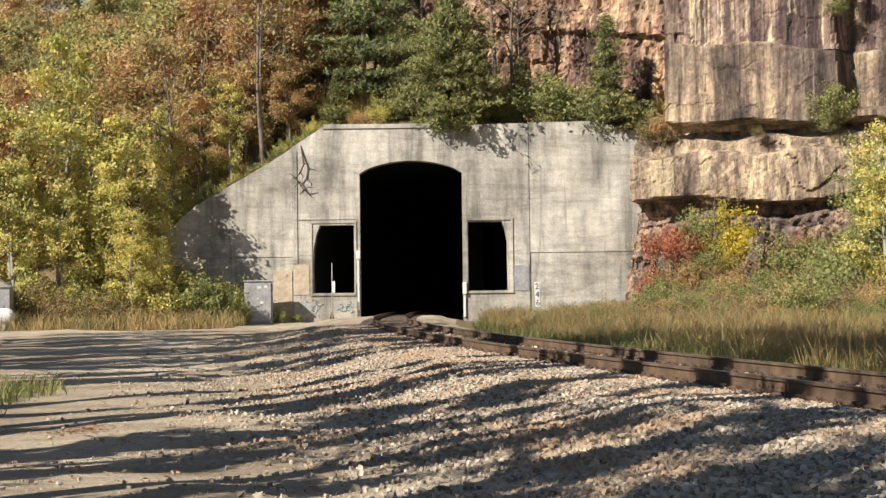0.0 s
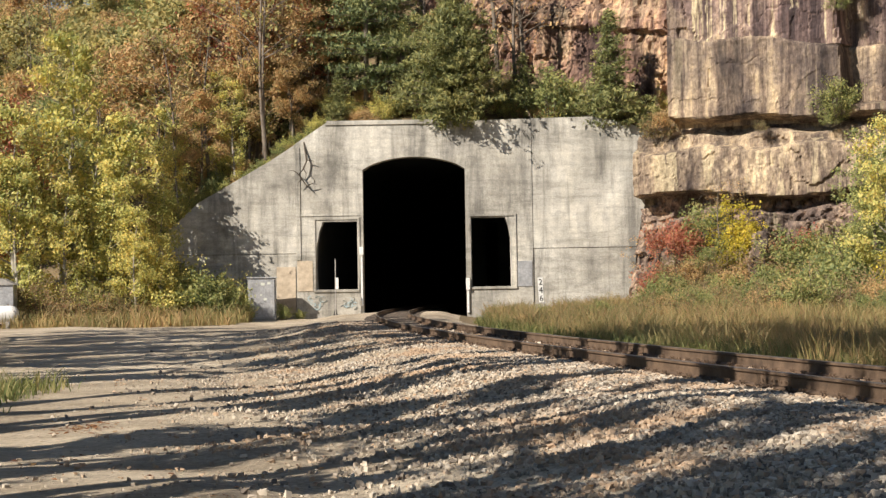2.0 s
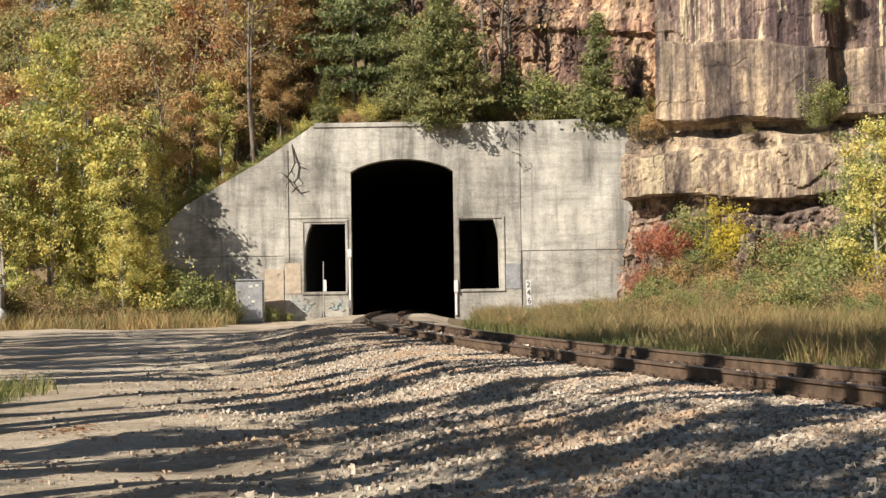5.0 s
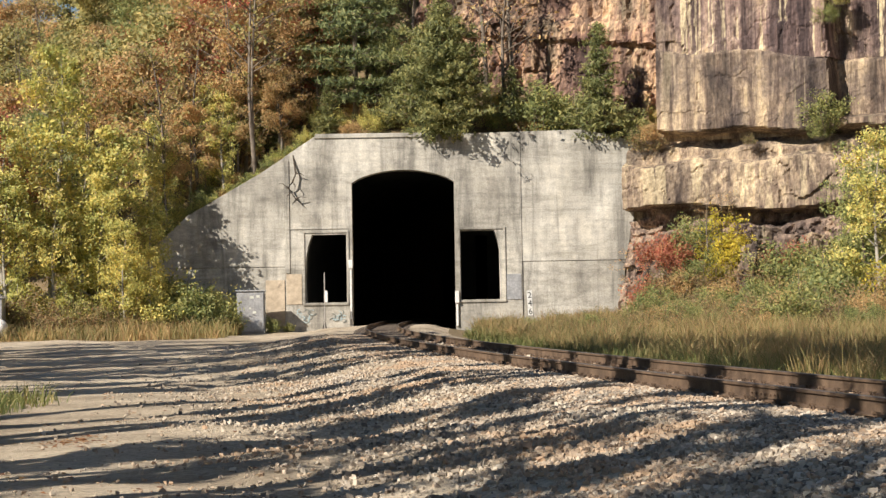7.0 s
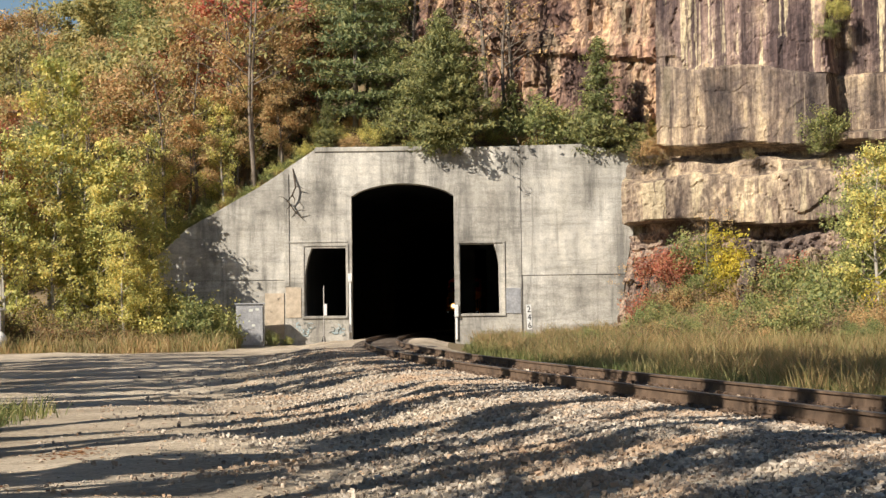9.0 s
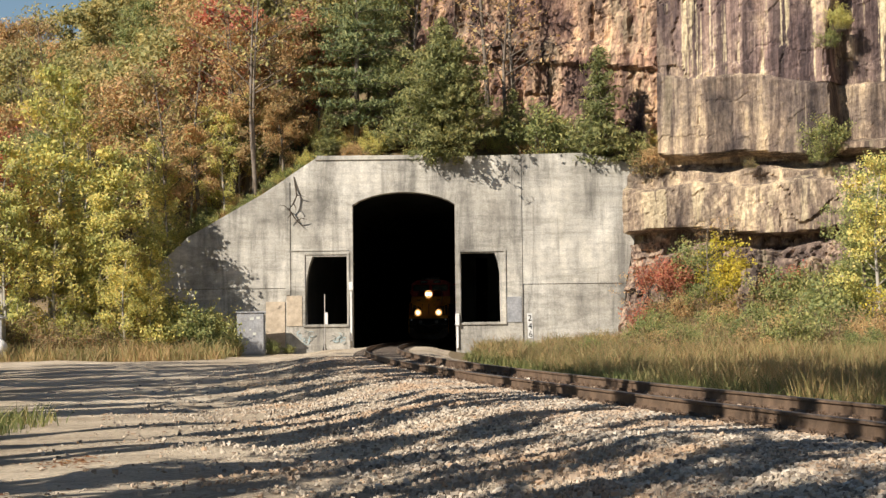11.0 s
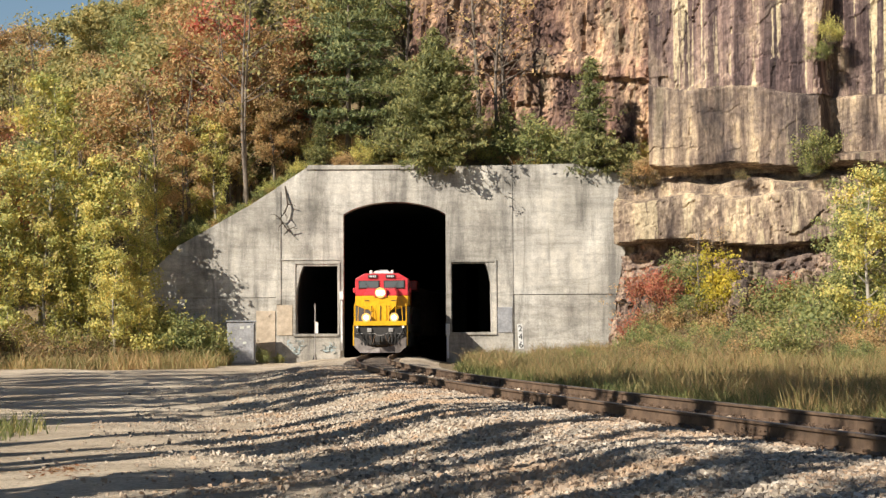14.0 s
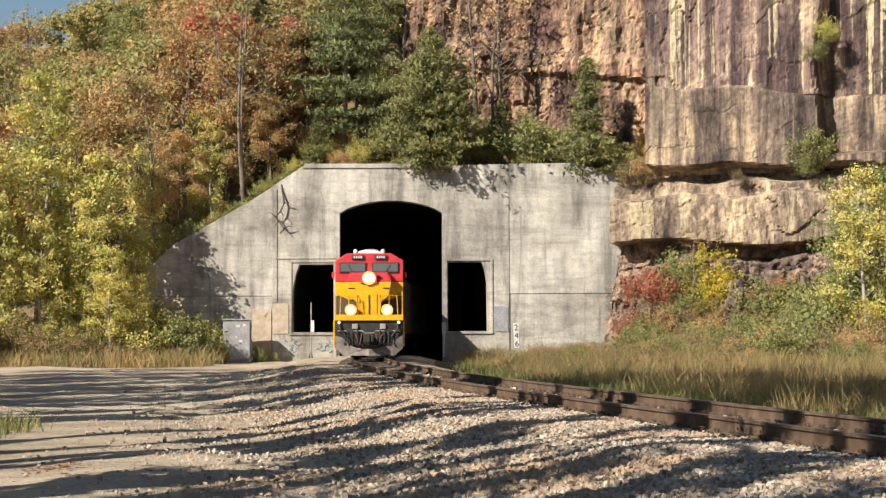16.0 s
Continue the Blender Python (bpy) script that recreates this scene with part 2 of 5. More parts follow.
# base colour lifted to grey-blue to stand for reflections in the windshields
_b.inputs["Base Color"].default_value = (0.10, 0.12, 0.125, 1)
LAMP = glow("burning_headlight", (1.0, 0.80, 0.53), 1.6)
# orange emission that imitates the halo of glare round the lamps
LAMP_GLARE = glow("orange_lamp_glare", (1.0, 0.52, 0.16), 0.7, (0.45, 0.24, 0.08))
MARKER = glow("lit_number_board", (1.0, 0.95, 0.85), 0.02)


# ---- mesh helpers ----
def thing(name, label, category, group="", kind="", m=None):
    ob = new(name)
    if m is not None:
        ob.matrix_world = m
    return tagged(ob, label, category, group, kind)


def finish(name, me, material, parent=None, label="", smooth=False):
    for mat in (material if isinstance(material, (list, tuple)) else [material]):
        me.materials.append(mat)
    if smooth:
        me.shade_smooth()
    ob = new(name, me)
    if parent is not None:
        ob.parent = parent
    if label:
        ob["label"] = label
    return ob


def part(name, bm, material, parent=None, label="", smooth=False):
    me = bpy.data.meshes.new(name)
    bm.to_mesh(me)
    bm.free()
    return finish(name, me, material, parent, label, smooth)


def raw(name, verts, faces, material, parent=None, label="", smooth=False):
    me = bpy.data.meshes.new(name)
    me.from_pydata(np.asarray(verts).tolist(), [], faces if isinstance(faces, list) else faces.tolist())
    return finish(name, me, material, parent, label, smooth)


def box(x0, x1, y0, y1, z0, z1, bevel=0.0, bm=None, m=None):
    own = bmesh.new()
    bmesh.ops.create_cube(own, size=1)
    for v in own.verts:
        v.co = Vector(((x0 + x1) / 2 + v.co.x * (x1 - x0), (y0 + y1) / 2 + v.co.y * (y1 - y0), (z0 + z1) / 2 + v.co.z * (z1 - z0)))
    if bevel:
        bmesh.ops.bevel(own, geom=own.edges[:], offset=bevel, segments=2, affect="EDGES", profile=0.6)
    if m is not None:
        own.transform(m)
    return join(bm, own)


def join(bm, own):
    if bm is None:
        return own
    me = bpy.data.meshes.new("joined")
    own.to_mesh(me)
    bm.from_mesh(me)
    own.free()
    bpy.data.meshes.remove(me)
    return bm


def tube(points, radii, sides=8, bm=None):
    """A tapered round bar along points."""
    own = bmesh.new()
    rings = []
    n = len(points)
    pts = [Vector(p) for p in points]
    for i, p in enumerate(pts):
        d = (pts[min(i + 1, n - 1)] - pts[max(i - 1, 0)]).normalized()
        q = d.to_track_quat("Z", "Y")
        r = radii[i] if isinstance(radii, (list, tuple)) else radii
        rings.append([own.verts.new(p + q @ Vector((math.cos(a) * r, math.sin(a) * r, 0))) for a in (2 * math.pi * k / sides for k in range(sides))])
    for a, b in zip(rings, rings[1:]):
        for k in range(sides):
            own.faces.new((a[k], a[(k + 1) % sides], b[(k + 1) % sides], b[k]))
    own.faces.new(rings[0][::-1])
    own.faces.new(rings[-1])
    return join(bm, own)


def prism(outline, y0, y1, bm=None, bevel=0.0):
    """An outline in x and z, pushed from y0 to y1."""
    own = bmesh.new()
    a = [own.verts.new((x, y0, z)) for x, z in outline]
    b = [own.verts.new((x, y1, z)) for x, z in outline]
    own.faces.new(a)
    own.faces.new(b[::-1])
    for i in range(len(a)):
        j = (i + 1) % len(a)
        own.faces.new((a[i], b[i], b[j], a[j]))
    bmesh.ops.recalc_face_normals(own, faces=own.faces[:])
    if bevel:
        bmesh.ops.bevel(own, geom=own.edges[:], offset=bevel, segments=2, affect="EDGES", profile=0.6)
    return join(bm, own)


def slab(name, outline, holes, y0, y1, material, parent, label=""):
    """A wall piece: an outline in x and z with holes through it, from y0 to y1."""
    cu = bpy.data.curves.new(name, "CURVE")
    cu.dimensions, cu.fill_mode = "2D", "BOTH"
    cu.extrude = abs(y1 - y0) / 2
    for loop in [outline, *holes]:
        sp = cu.splines.new("POLY")
        sp.points.add(len(loop) - 1)
        for p, (x, z) in zip(sp.points, loop):
            p.co = (x, z, 0, 1)
        sp.use_cyclic_u = True
    tmp = bpy.data.objects.new("tmp", cu)
    scene.collection.objects.link(tmp)
    bpy.context.view_layer.update()
    me = bpy.data.meshes.new_from_object(tmp.evaluated_get(bpy.context.evaluated_depsgraph_get()))
    bpy.data.objects.remove(tmp)
    me.transform(Matrix.Translation((0, (y0 + y1) / 2, 0)) @ Matrix.Rotation(radians(90), 4, "X"))
    me.name = name
    me.materials.clear()
    return finish(name, me, material, parent, label)


# ---- numbers for the plan ----
WALL_Y = 117.0


def track_x(y):
    return -2.75 + (y - 104.0) ** 2 / 960.0


def fade(a, b, v):
    s = np.clip((np.asarray(v, float) - a) / (b - a), 0, 1)
    return s * s * (3 - 2 * s)


def lattice(ix, iy, seed):
    h = (ix.astype(np.int64) * 374761393 + iy.astype(np.int64) * 668265263 + seed * 982451653) & 0x7FFFFFFF
    h = ((h ^ (h >> 13)) * 1274126177) & 0x7FFFFFFF
    return ((h ^ (h >> 16)) & 0xFFFF) / 65535.0


def vnoise(x, y, seed=0):
    """Smooth noise in -1 to 1 on the plane."""
    x, y = np.broadcast_arrays(np.asarray(x, float), np.asarray(y, float))
    ix, iy = np.floor(x), np.floor(y)
    fx, fy = x - ix, y - iy
    fx, fy = fx * fx * (3 - 2 * fx), fy * fy * (3 - 2 * fy)
    a, b = lattice(ix, iy, seed), lattice(ix + 1, iy, seed)
    c, d = lattice(ix, iy + 1, seed), lattice(ix + 1, iy + 1, seed)
    return 2 * ((a * (1 - fx) + b * fx) * (1 - fy) + (c * (1 - fx) + d * fx) * fy) - 1


def fractal(x, y, seed=0, octaves=4):
    return sum(vnoise(x * 2.03 ** k, y * 2.03 ** k, seed + k) * 0.5 ** k for k in range(octaves))


def ground_z(x, y):
    """The ground: a flat gravel yard, the ballast bank of the track, a talus foot at the cliff and the wooded hill behind."""
    x, y = np.broadcast_arrays(np.asarray(x, float), np.asarray(y, float))
    u = x - track_x(np.clip(y, -200, 118))
    z = 0.06 * fractal(x * 0.3, y * 0.3, 3, 3)
    z = z * fade(1.0, 3.0, np.abs(u))
    bank = np.where(u < 0, 1 - fade(1.7, 6.2, -u), 1 - fade(1.7, 4.0, u))
    z = z + 0.41 * bank * (1 + 0.12 * fractal(x * 0.5, y * 0.35, 8, 2) * fade(1.6, 2.6, np.abs(u)))
    z = z + 0.055 * fractal(x * 0.9, y * 0.7, 81, 3) * fade(1.7, 2.6, np.abs(u)) * (1 - fade(6, 9, np.abs(u)))
    right = fade(4.5, 16, u) * fade(20, 100, y)
    z = z + right * 0.45 + 2.2 * fade(-9.0, -2.5, y - 117.4 + 0.462 * (x - 12.1)) * fade(11.6, 14.5, x) * (1 + 0.25 * fractal(x * 0.5, y * 0.5, 61, 3))
    hx = [-400, -60, -26, -19.5, -17.8, -15.1, -10.6, -7.2, 12.3, 16, 400]
    hz = [0, 0, 0.6, 2.6, 4.2, 6.8, 9.3, 11.6, 11.5, 11.5, 11.5]
    back = np.interp(x, hx, hz) * fade(117.2, 118.2, np.where(x < -18.2, 117.2 + (y - 104) / 14, y))
    slope = np.interp(x, [-90, -45, -8, 2, 400], [0.175, 0.215, 0.42, 0.62, 0.62])
    rise = np.where(y > 118.2, slope * (y - 118.2), 0)
    rise = np.where(rise > 55, 55 + 0.05 * (rise - 55), rise) + np.where(y > 125, 1.3 * fractal(x * 0.06, y * 0.06, 5, 3), 0)
    side = fade(38, 150, -x) * 26 * fade(-40, 40, y) + fade(40, 120, x) * 45
    return np.where(y > 117.1, back + rise, z) + side + np.where(y < -30, fade(30, 200, -y) * 18, 0)


# ---- ground ----
def build_ground():
    us = np.unique(np.round(np.concatenate([np.arange(-8, 8.01, 0.2), np.arange(-30, 30.1, 1.0), np.arange(-90, 91, 5.0), [-600, -420, -300, -220, -160, -120, 120, 160, 220, 300, 420, 600]]), 3))
    ys = np.unique(np.round(np.concatenate([[-600, -300, -160, -80, -50, -30], np.arange(-20, 12, 2.0), np.arange(12, 60, 0.4), np.arange(60, 117, 0.8), [116.6, 117.0, 118.25], np.arange(119, 140, 1.5), np.arange(140, 260, 5.0), [280, 310, 350, 420, 600]]), 3))
    U, Y = np.meshgrid(us, ys)
    X = U + track_x(np.clip(Y, -100, 118))
    Z = ground_z(X, Y)
    n, k = Y.shape
    idx = np.arange(n * k).reshape(n, k)
    quads = np.stack([idx[:-1, :-1], idx[:-1, 1:], idx[1:, 1:], idx[1:, :-1]], -1)
    cx = (X[:-1, :-1] + X[1:, 1:]) / 2
    gap = (Y[:-1, :-1] > 116.9) & (Y[:-1, :-1] < 118.0) & (cx > -9.2) & (cx < 5.4)
    faces = quads[~gap].reshape(-1, 4)
    ob = raw("ground", np.stack([X, Y, Z], -1).reshape(-1, 3), faces, [GROUND, SOIL], smooth=True)
    fy = Y[:-1, :-1][~gap]
    fx = cx[~gap]
    fu = fx - track_x(np.clip(fy, -100, 118))
    soil = (fy > 101 + 3 * np.sin(fx * 0.5)) & (fx < -11.5) | (fy > 117.5) | (fu > 3.4) | (fx < -33)
    ob.data.polygons.foreach_set("material_index", soil.astype(np.int32))
    tagged(ob, "pale gravel yard with a ballast bank and wooded slopes", "ground", kind="structure")


def build_stones():
    """Loose ballast stones, and sparser grit on the yard."""
    rng = np.random.default_rng(5)
    cube = np.array([(-1, -1, -1), (1, -1, -1), (1, 1, -1), (-1, 1, -1), (-1, -1, 1), (1, -1, 1), (1, 1, 1), (-1, 1, 1)], float)
    quads = np.array([(0, 3, 2, 1), (4, 5, 6, 7), (0, 1, 5, 4), (1, 2, 6, 5), (2, 3, 7, 6), (3, 0, 4, 7)])

    def scatter(n, y0, y1, u0, u1, size, power, side=1.0):
        y = y0 + (y1 - y0) * rng.random(n) ** power
        u = u0 + (u1 - u0) * (rng.random(n) if side == 1 else np.minimum(np.abs(rng.normal(0, 0.36, n)), 1.6))
        x = u + track_x(y)
        s = size * (0.55 + 0.9 * rng.random(n) ** 2)
        return x, y, ground_z(x, y) + s * 0.4, s

    def pile(material, label, sets):
        x, y, z, s = (np.concatenate(a) for a in zip(*sets))
        n = len(x)
        v = cube[None] * (0.35 + 0.85 * rng.random((n, 8, 3))) * (0.6 + 0.7 * rng.random((n, 1, 3)))
        a = rng.random(n) * 6.283
        c, d = np.cos(a)[:, None], np.sin(a)[:, None]
        t = (rng.random(n) - 0.5)[:, None] * 1.4
        vx, vy, vz = v[..., 0], v[..., 1], v[..., 2]
        vz, vx = vz * np.cos(t) + vx * np.sin(t), vx * np.cos(t) - vz * np.sin(t)
        vx, vy = vx * c - vy * d, vx * d + vy * c
        pts = np.stack([x[:, None] + vx * s[:, None], y[:, None] + vy * s[:, None], z[:, None] + vz * s[:, None]], -1)
        f = (quads[None] + 8 * np.arange(n)[:, None, None]).reshape(-1, 4)
        tagged(raw("ballast", pts.reshape(-1, 3), f, material), label, "gravel", kind="stuff")

    pile(STONE, "loose pale limestone ballast stones on the bank", [scatter(46000, 11, 38, -1.0, -7.5, 0.021, 1.5, 1.6), scatter(14000, 36, 80, -1.0, -7, 0.022, 1.4, 1.8), scatter(5000, 11, 50, -5.0, -17, 0.007, 1.7, 1.2)])
    pile(STONE_RUST, "rust-stained ballast stones beside the rails", [scatter(10000, 11, 60, -1.2, 2.8, 0.021, 1.5), scatter(15000, 11, 75, -0.9, -2.5, 0.022, 1.4)])


def build_fallen_leaves():
    """Dry leaves and twigs strewn on the yard."""
    rng = np.random.default_rng(9)
    n = 900
    y = 13 + 40 * rng.random(n) ** 1.6
    x = track_x(y) - 2 - 14 * rng.random(n)
    k = 110
    x[:k], y[:k] = -4.3 + rng.normal(0, 0.2, k), 22.6 + rng.normal(0, 0.3, k)
    z = ground_z(x, y) + 0.012
    a, s = rng.random(n) * 6.283, 0.02 + 0.03 * rng.random(n)
    c, d = np.cos(a) * s, np.sin(a) * s
    lift = 0.02 * rng.random((2, n))
    v = np.stack([np.stack([x - c, y - d, z], -1), np.stack([x + 0.6 * d, y - 0.6 * c, z + lift[0]], -1), np.stack([x + c, y + d, z + 0.01], -1), np.stack([x - 0.6 * d, y + 0.6 * c, z + lift[1]], -1)], 1)
    f = np.array([[0, 1, 2], [0, 2, 3]])[None] + 4 * np.arange(n)[:, None, None]
    tagged(raw("fallen_leaves", v.reshape(-1, 3), f.reshape(-1, 3), LEAF["litter"]), "dry brown leaves strewn on the gravel", "leaf litter", kind="stuff")


def build_boulders():
    """Fallen blocks on the slope under the ledge."""
    for k, (x, y, z, sx, sz) in enumerate(((17.7, 109.2, 2.6, 0.6, 1.5), (18.4, 110.6, 4.0, 0.9, 1.0), (20.2, 110.2, 4.4, 1.3, 1.1), (21.5, 109.6, 4.6, 1.0, 0.9), (16.2, 113.0, 4.6, 1.2, 0.7), (19.2, 111.4, 5.2, 1.1, 0.8), (13.4, 113.9, 3.4, 1.0, 1.2), (12.4, 114.6, 2.0, 0.7, 1.4), (22.4, 100.2, 1.2, 0.8, 0.5))):
        bm = bmesh.new()
        bmesh.ops.create_icosphere(bm, subdivisions=4, radius=1)
        for v in bm.verts:
            p = v.co.copy()
            q = Vector([math.copysign(abs(c) ** 0.55, c) for c in p])
            r = 1 + 0.22 * noise.noise(p * 1.6 + Vector((k * 7, 0, 0))) + 0.10 * noise.noise(p * 5 + Vector((k, 3, 0)))
            step = 0.10 * (noise.cell(Vector((p.x * 2, p.y * 2, p.z * 4 + k))) - 0.5)
            v.co = Vector((q.x * sx, q.y * sx * 0.8, q.z * sz)) * (r + step) * 0.8
        ob = part("boulder", bm, ROCK_GREY if k % 2 else ROCK_RUBBLE)
        ob.matrix_world = pose(x, y, max(z, float(ground_z(x, y)) + 0.3 * sz), 0, 8 * math.sin(k), 40 * k)
        tagged(ob, "grey-brown fallen block of layered sandstone at the cliff's foot", "boulder", "fallen rocks")


# ---- portal ----
def arch(x0, x1, z0, spring, crown, n=14):
    """A door shape with a flat segmental arch, from the foot up the left side and down the right."""
    pts = [(x0, z0), (x0, spring)]
    for i in range(1, n):
        s = i / n
        pts.append((x0 + (x1 - x0) * s, spring + (crown - spring) * (1 - (2 * s - 1) ** 2) ** 0.8))
    return pts + [(x1, spring), (x1, z0)]


def build_portal():
    wall = thing("wall_portal", "weathered board-marked concrete tunnel portal wall with stains", "tunnel portal", kind="structure")
    opening = arch(-5.05, 1.2, -0.5, 9.1, 9.87)
    win_l = [(-7.9, 1.84), (-7.95, 3.2), (-7.88, 4.6), (-7.72, 5.4), (-7.5, 5.98), (-5.42, 5.98), (-5.42, 1.84)]
    win_r = [(1.56, 1.88), (1.56, 6.1), (3.6, 6.1), (3.78, 5.6), (3.92, 4.9), (3.95, 1.88)]
    # middle bay: one outline that runs round the main opening
    mid = [(-9.15, -0.5), (-9.15, 10.75), (-7.2, 12.03), (0.0, 12.02), (5.28, 12.08), (5.28, -0.5)] + opening[::-1]
    slab("middle_bay", mid, [win_l, win_r], WALL_Y - 0.05, WALL_Y + 1.3, CONCRETE, wall)
    slab("wing_upper", [(-9.16, 4.07), (-9.16, 10.72), (-10.6, 9.79), (-15.1, 7.25), (-17.8, 4.75), (-18.2, 4.07)], [], WALL_Y, WALL_Y + 1.2, CONCRETE, wall)
    slab("wing_lower", [(-9.16, -0.5), (-9.16, 4.04), (-18.2, 4.04), (-18.4, -0.5)], [], WALL_Y + 0.04, WALL_Y + 1.2, CONCRETE, wall)
    slab("wing_upper", [(5.282, 4.17), (5.282, 12.1), (9.05, 12.15), (11.0, 11.75), (12.4, 11.3), (12.15, 6.7), (11.6, 4.17)], [], WALL_Y - 0.01, WALL_Y + 1.2, CONCRETE, wall)
    slab("wing_lower", [(5.282, -0.5), (5.282, 4.14), (11.6, 4.14), (11.3, -0.5)], [], WALL_Y + 0.03, WALL_Y + 1.2, CONCRETE, wall)
    # raised frames round the side openings
    for x0, x1, z0, z1 in ((-8.1, -5.27, 1.68, 6.22), (1.38, 4.28, 1.72, 6.3)):
        w = 0.13
        fr = box(x0, x1, WALL_Y - 0.12, WALL_Y - 0.05, z1 - w, z1, 0.01)
        box(x0, x1, WALL_Y - 0.14, WALL_Y - 0.05, z0, z0 + w, 0.01, fr)
        box(x0, x0 + w, WALL_Y - 0.12, WALL_Y - 0.051, z0 + w, z1 - w, 0.01, fr)
        box(x1 - w, x1, WALL_Y - 0.12, WALL_Y - 0.051, z0 + w, z1 - w, 0.01, fr)
        part("frame", fr, CONCRETE, wall)
    # the coping lip along the top of the middle
    part("coping", prism([(-7.3, 11.86), (-7.2, 12.13), (-0.2, 12.12), (-0.2, 11.86)], WALL_Y - 0.14, WALL_Y + 1.1, bevel=0.02), CONCRETE, wall)
    part("pilaster", box(-9.13, -8.86, WALL_Y - 0.11, WALL_Y - 0.045, 3.65, 10.55, 0.02), CONCRETE, wall)
    part("string_course", box(-8.86, -5.3, WALL_Y - 0.10, WALL_Y - 0.045, 6.32, 6.40, 0.01), CONCRETE, wall)
    # painted boards and patches beside the openings
    for x0, x1, z0, z1, mat, lab in ((-10.36, -9.2, 0.45, 3.25, TAN, "tan painted board"), (-9.1, -8.16, 1.75, 3.6, TAN, "tan painted board"), (4.33, 5.22, 1.85, 3.4, SILVER, "pale grey-blue painted patch")):
        part("board", box(x0, x1, WALL_Y - 0.09, WALL_Y - 0.03 if x0 > -9.15 else WALL_Y + 0.06, z0, z1, 0.008), mat, wall, lab)
    # faded spray paint under the side opening, unreadable
    rng = random.Random(3)
    for k in range(46):
        x, z = (-8.35 + 0.85 * rng.random() if k % 2 else -6.35 + 0.75 * rng.random()), 0.72 + 0.6 * rng.random()
        rad, a0, turn, w = rng.uniform(0.06, 0.24), rng.uniform(0, 6.28), rng.uniform(0.8, 3.4), rng.uniform(0.015, 0.04)
        own = bmesh.new()
        y = WALL_Y - 0.053 - 0.0008 * k
        rim = [[own.verts.new((x + (rad + d) * math.cos(a0 + turn * i / 10), y, z + 0.8 * (rad + d) * math.sin(a0 + turn * i / 10))) for d in (-w, w)] for i in range(11)]
        for a, b in zip(rim, rim[1:]):
            own.faces.new((a[0], a[1], b[1], b[0]))
        part("paint_mark", own, rng.choice([BLUEPAINT, DARKPAINT, BLUEPAINT, DARKPAINT, BLUEPAINT]), wall, "faded spray paint")
    return wall


def build_bore():
    """The wide lined bore behind the portal, following the track's curve, closed at its far end."""
    prof = []
    for i in range(25):
        a = math.pi * i / 24
        prof.append((6.25 * math.copysign(abs(math.cos(a)) ** 0.55, math.cos(a)), 4.0 + 6.4 * math.sin(a) ** 0.75))
    prof = [(6.1, 0.0)] + prof + [(-6.1, 0.0)]
    ys = [118.2 + 4 * i for i in range(66)]
    verts, faces = [], []
    k = len(prof)
    for y in ys:
        cx = track_x(y) + 0.6 * (1 - min(1, (y - 118.2) / 60))
        verts += [(cx + px, y, pz) for px, pz in prof]
    for i in range(len(ys) - 1):
        for j in range(k):
            a, b = i * k + j, i * k + (j + 1) % k
            faces.append((a, b, b + k, a + k))
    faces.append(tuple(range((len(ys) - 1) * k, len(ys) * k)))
    tagged(raw("tunnel_bore", verts, faces, DARK_CONCRETE, smooth=False), "near-black tunnel lining curving away", "tunnel", kind="structure")


def build_inner_wall():
    """A dark wall across the side passage, deep behind the side opening, with a narrow doorway."""
    wall = thing("wall_inner", "near-black wall with a narrow doorway behind the side opening", "wall", kind="structure")
    # unseen itself; its gap sets which headlights show through the side opening
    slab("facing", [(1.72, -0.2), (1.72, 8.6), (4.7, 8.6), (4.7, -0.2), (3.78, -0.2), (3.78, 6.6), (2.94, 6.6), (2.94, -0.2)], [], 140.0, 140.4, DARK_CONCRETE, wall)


# ---- track ----
def sweep(profile, offset, y0, y1, step, z):
    ys = np.arange(y0, y1 + 0.01, step)
    verts, faces = [], []
    k = len(profile)
    for y in ys:
        slope = (y - 104) / 480.0
        n = Vector((1, -slope, 0)).normalized()
        p = Vector((track_x(y), y, z)) + n * offset
        verts += [tuple(p + n * px + Vector((0, 0, pz))) for px, pz in profile]
    for i in range(len(ys) - 1):
        for j in range(k):
            a, b = i * k + j, i * k + (j + 1) % k
            faces.append((a, b, b + k, a + k))
    return verts, faces


RAIL_TOP = 0.62


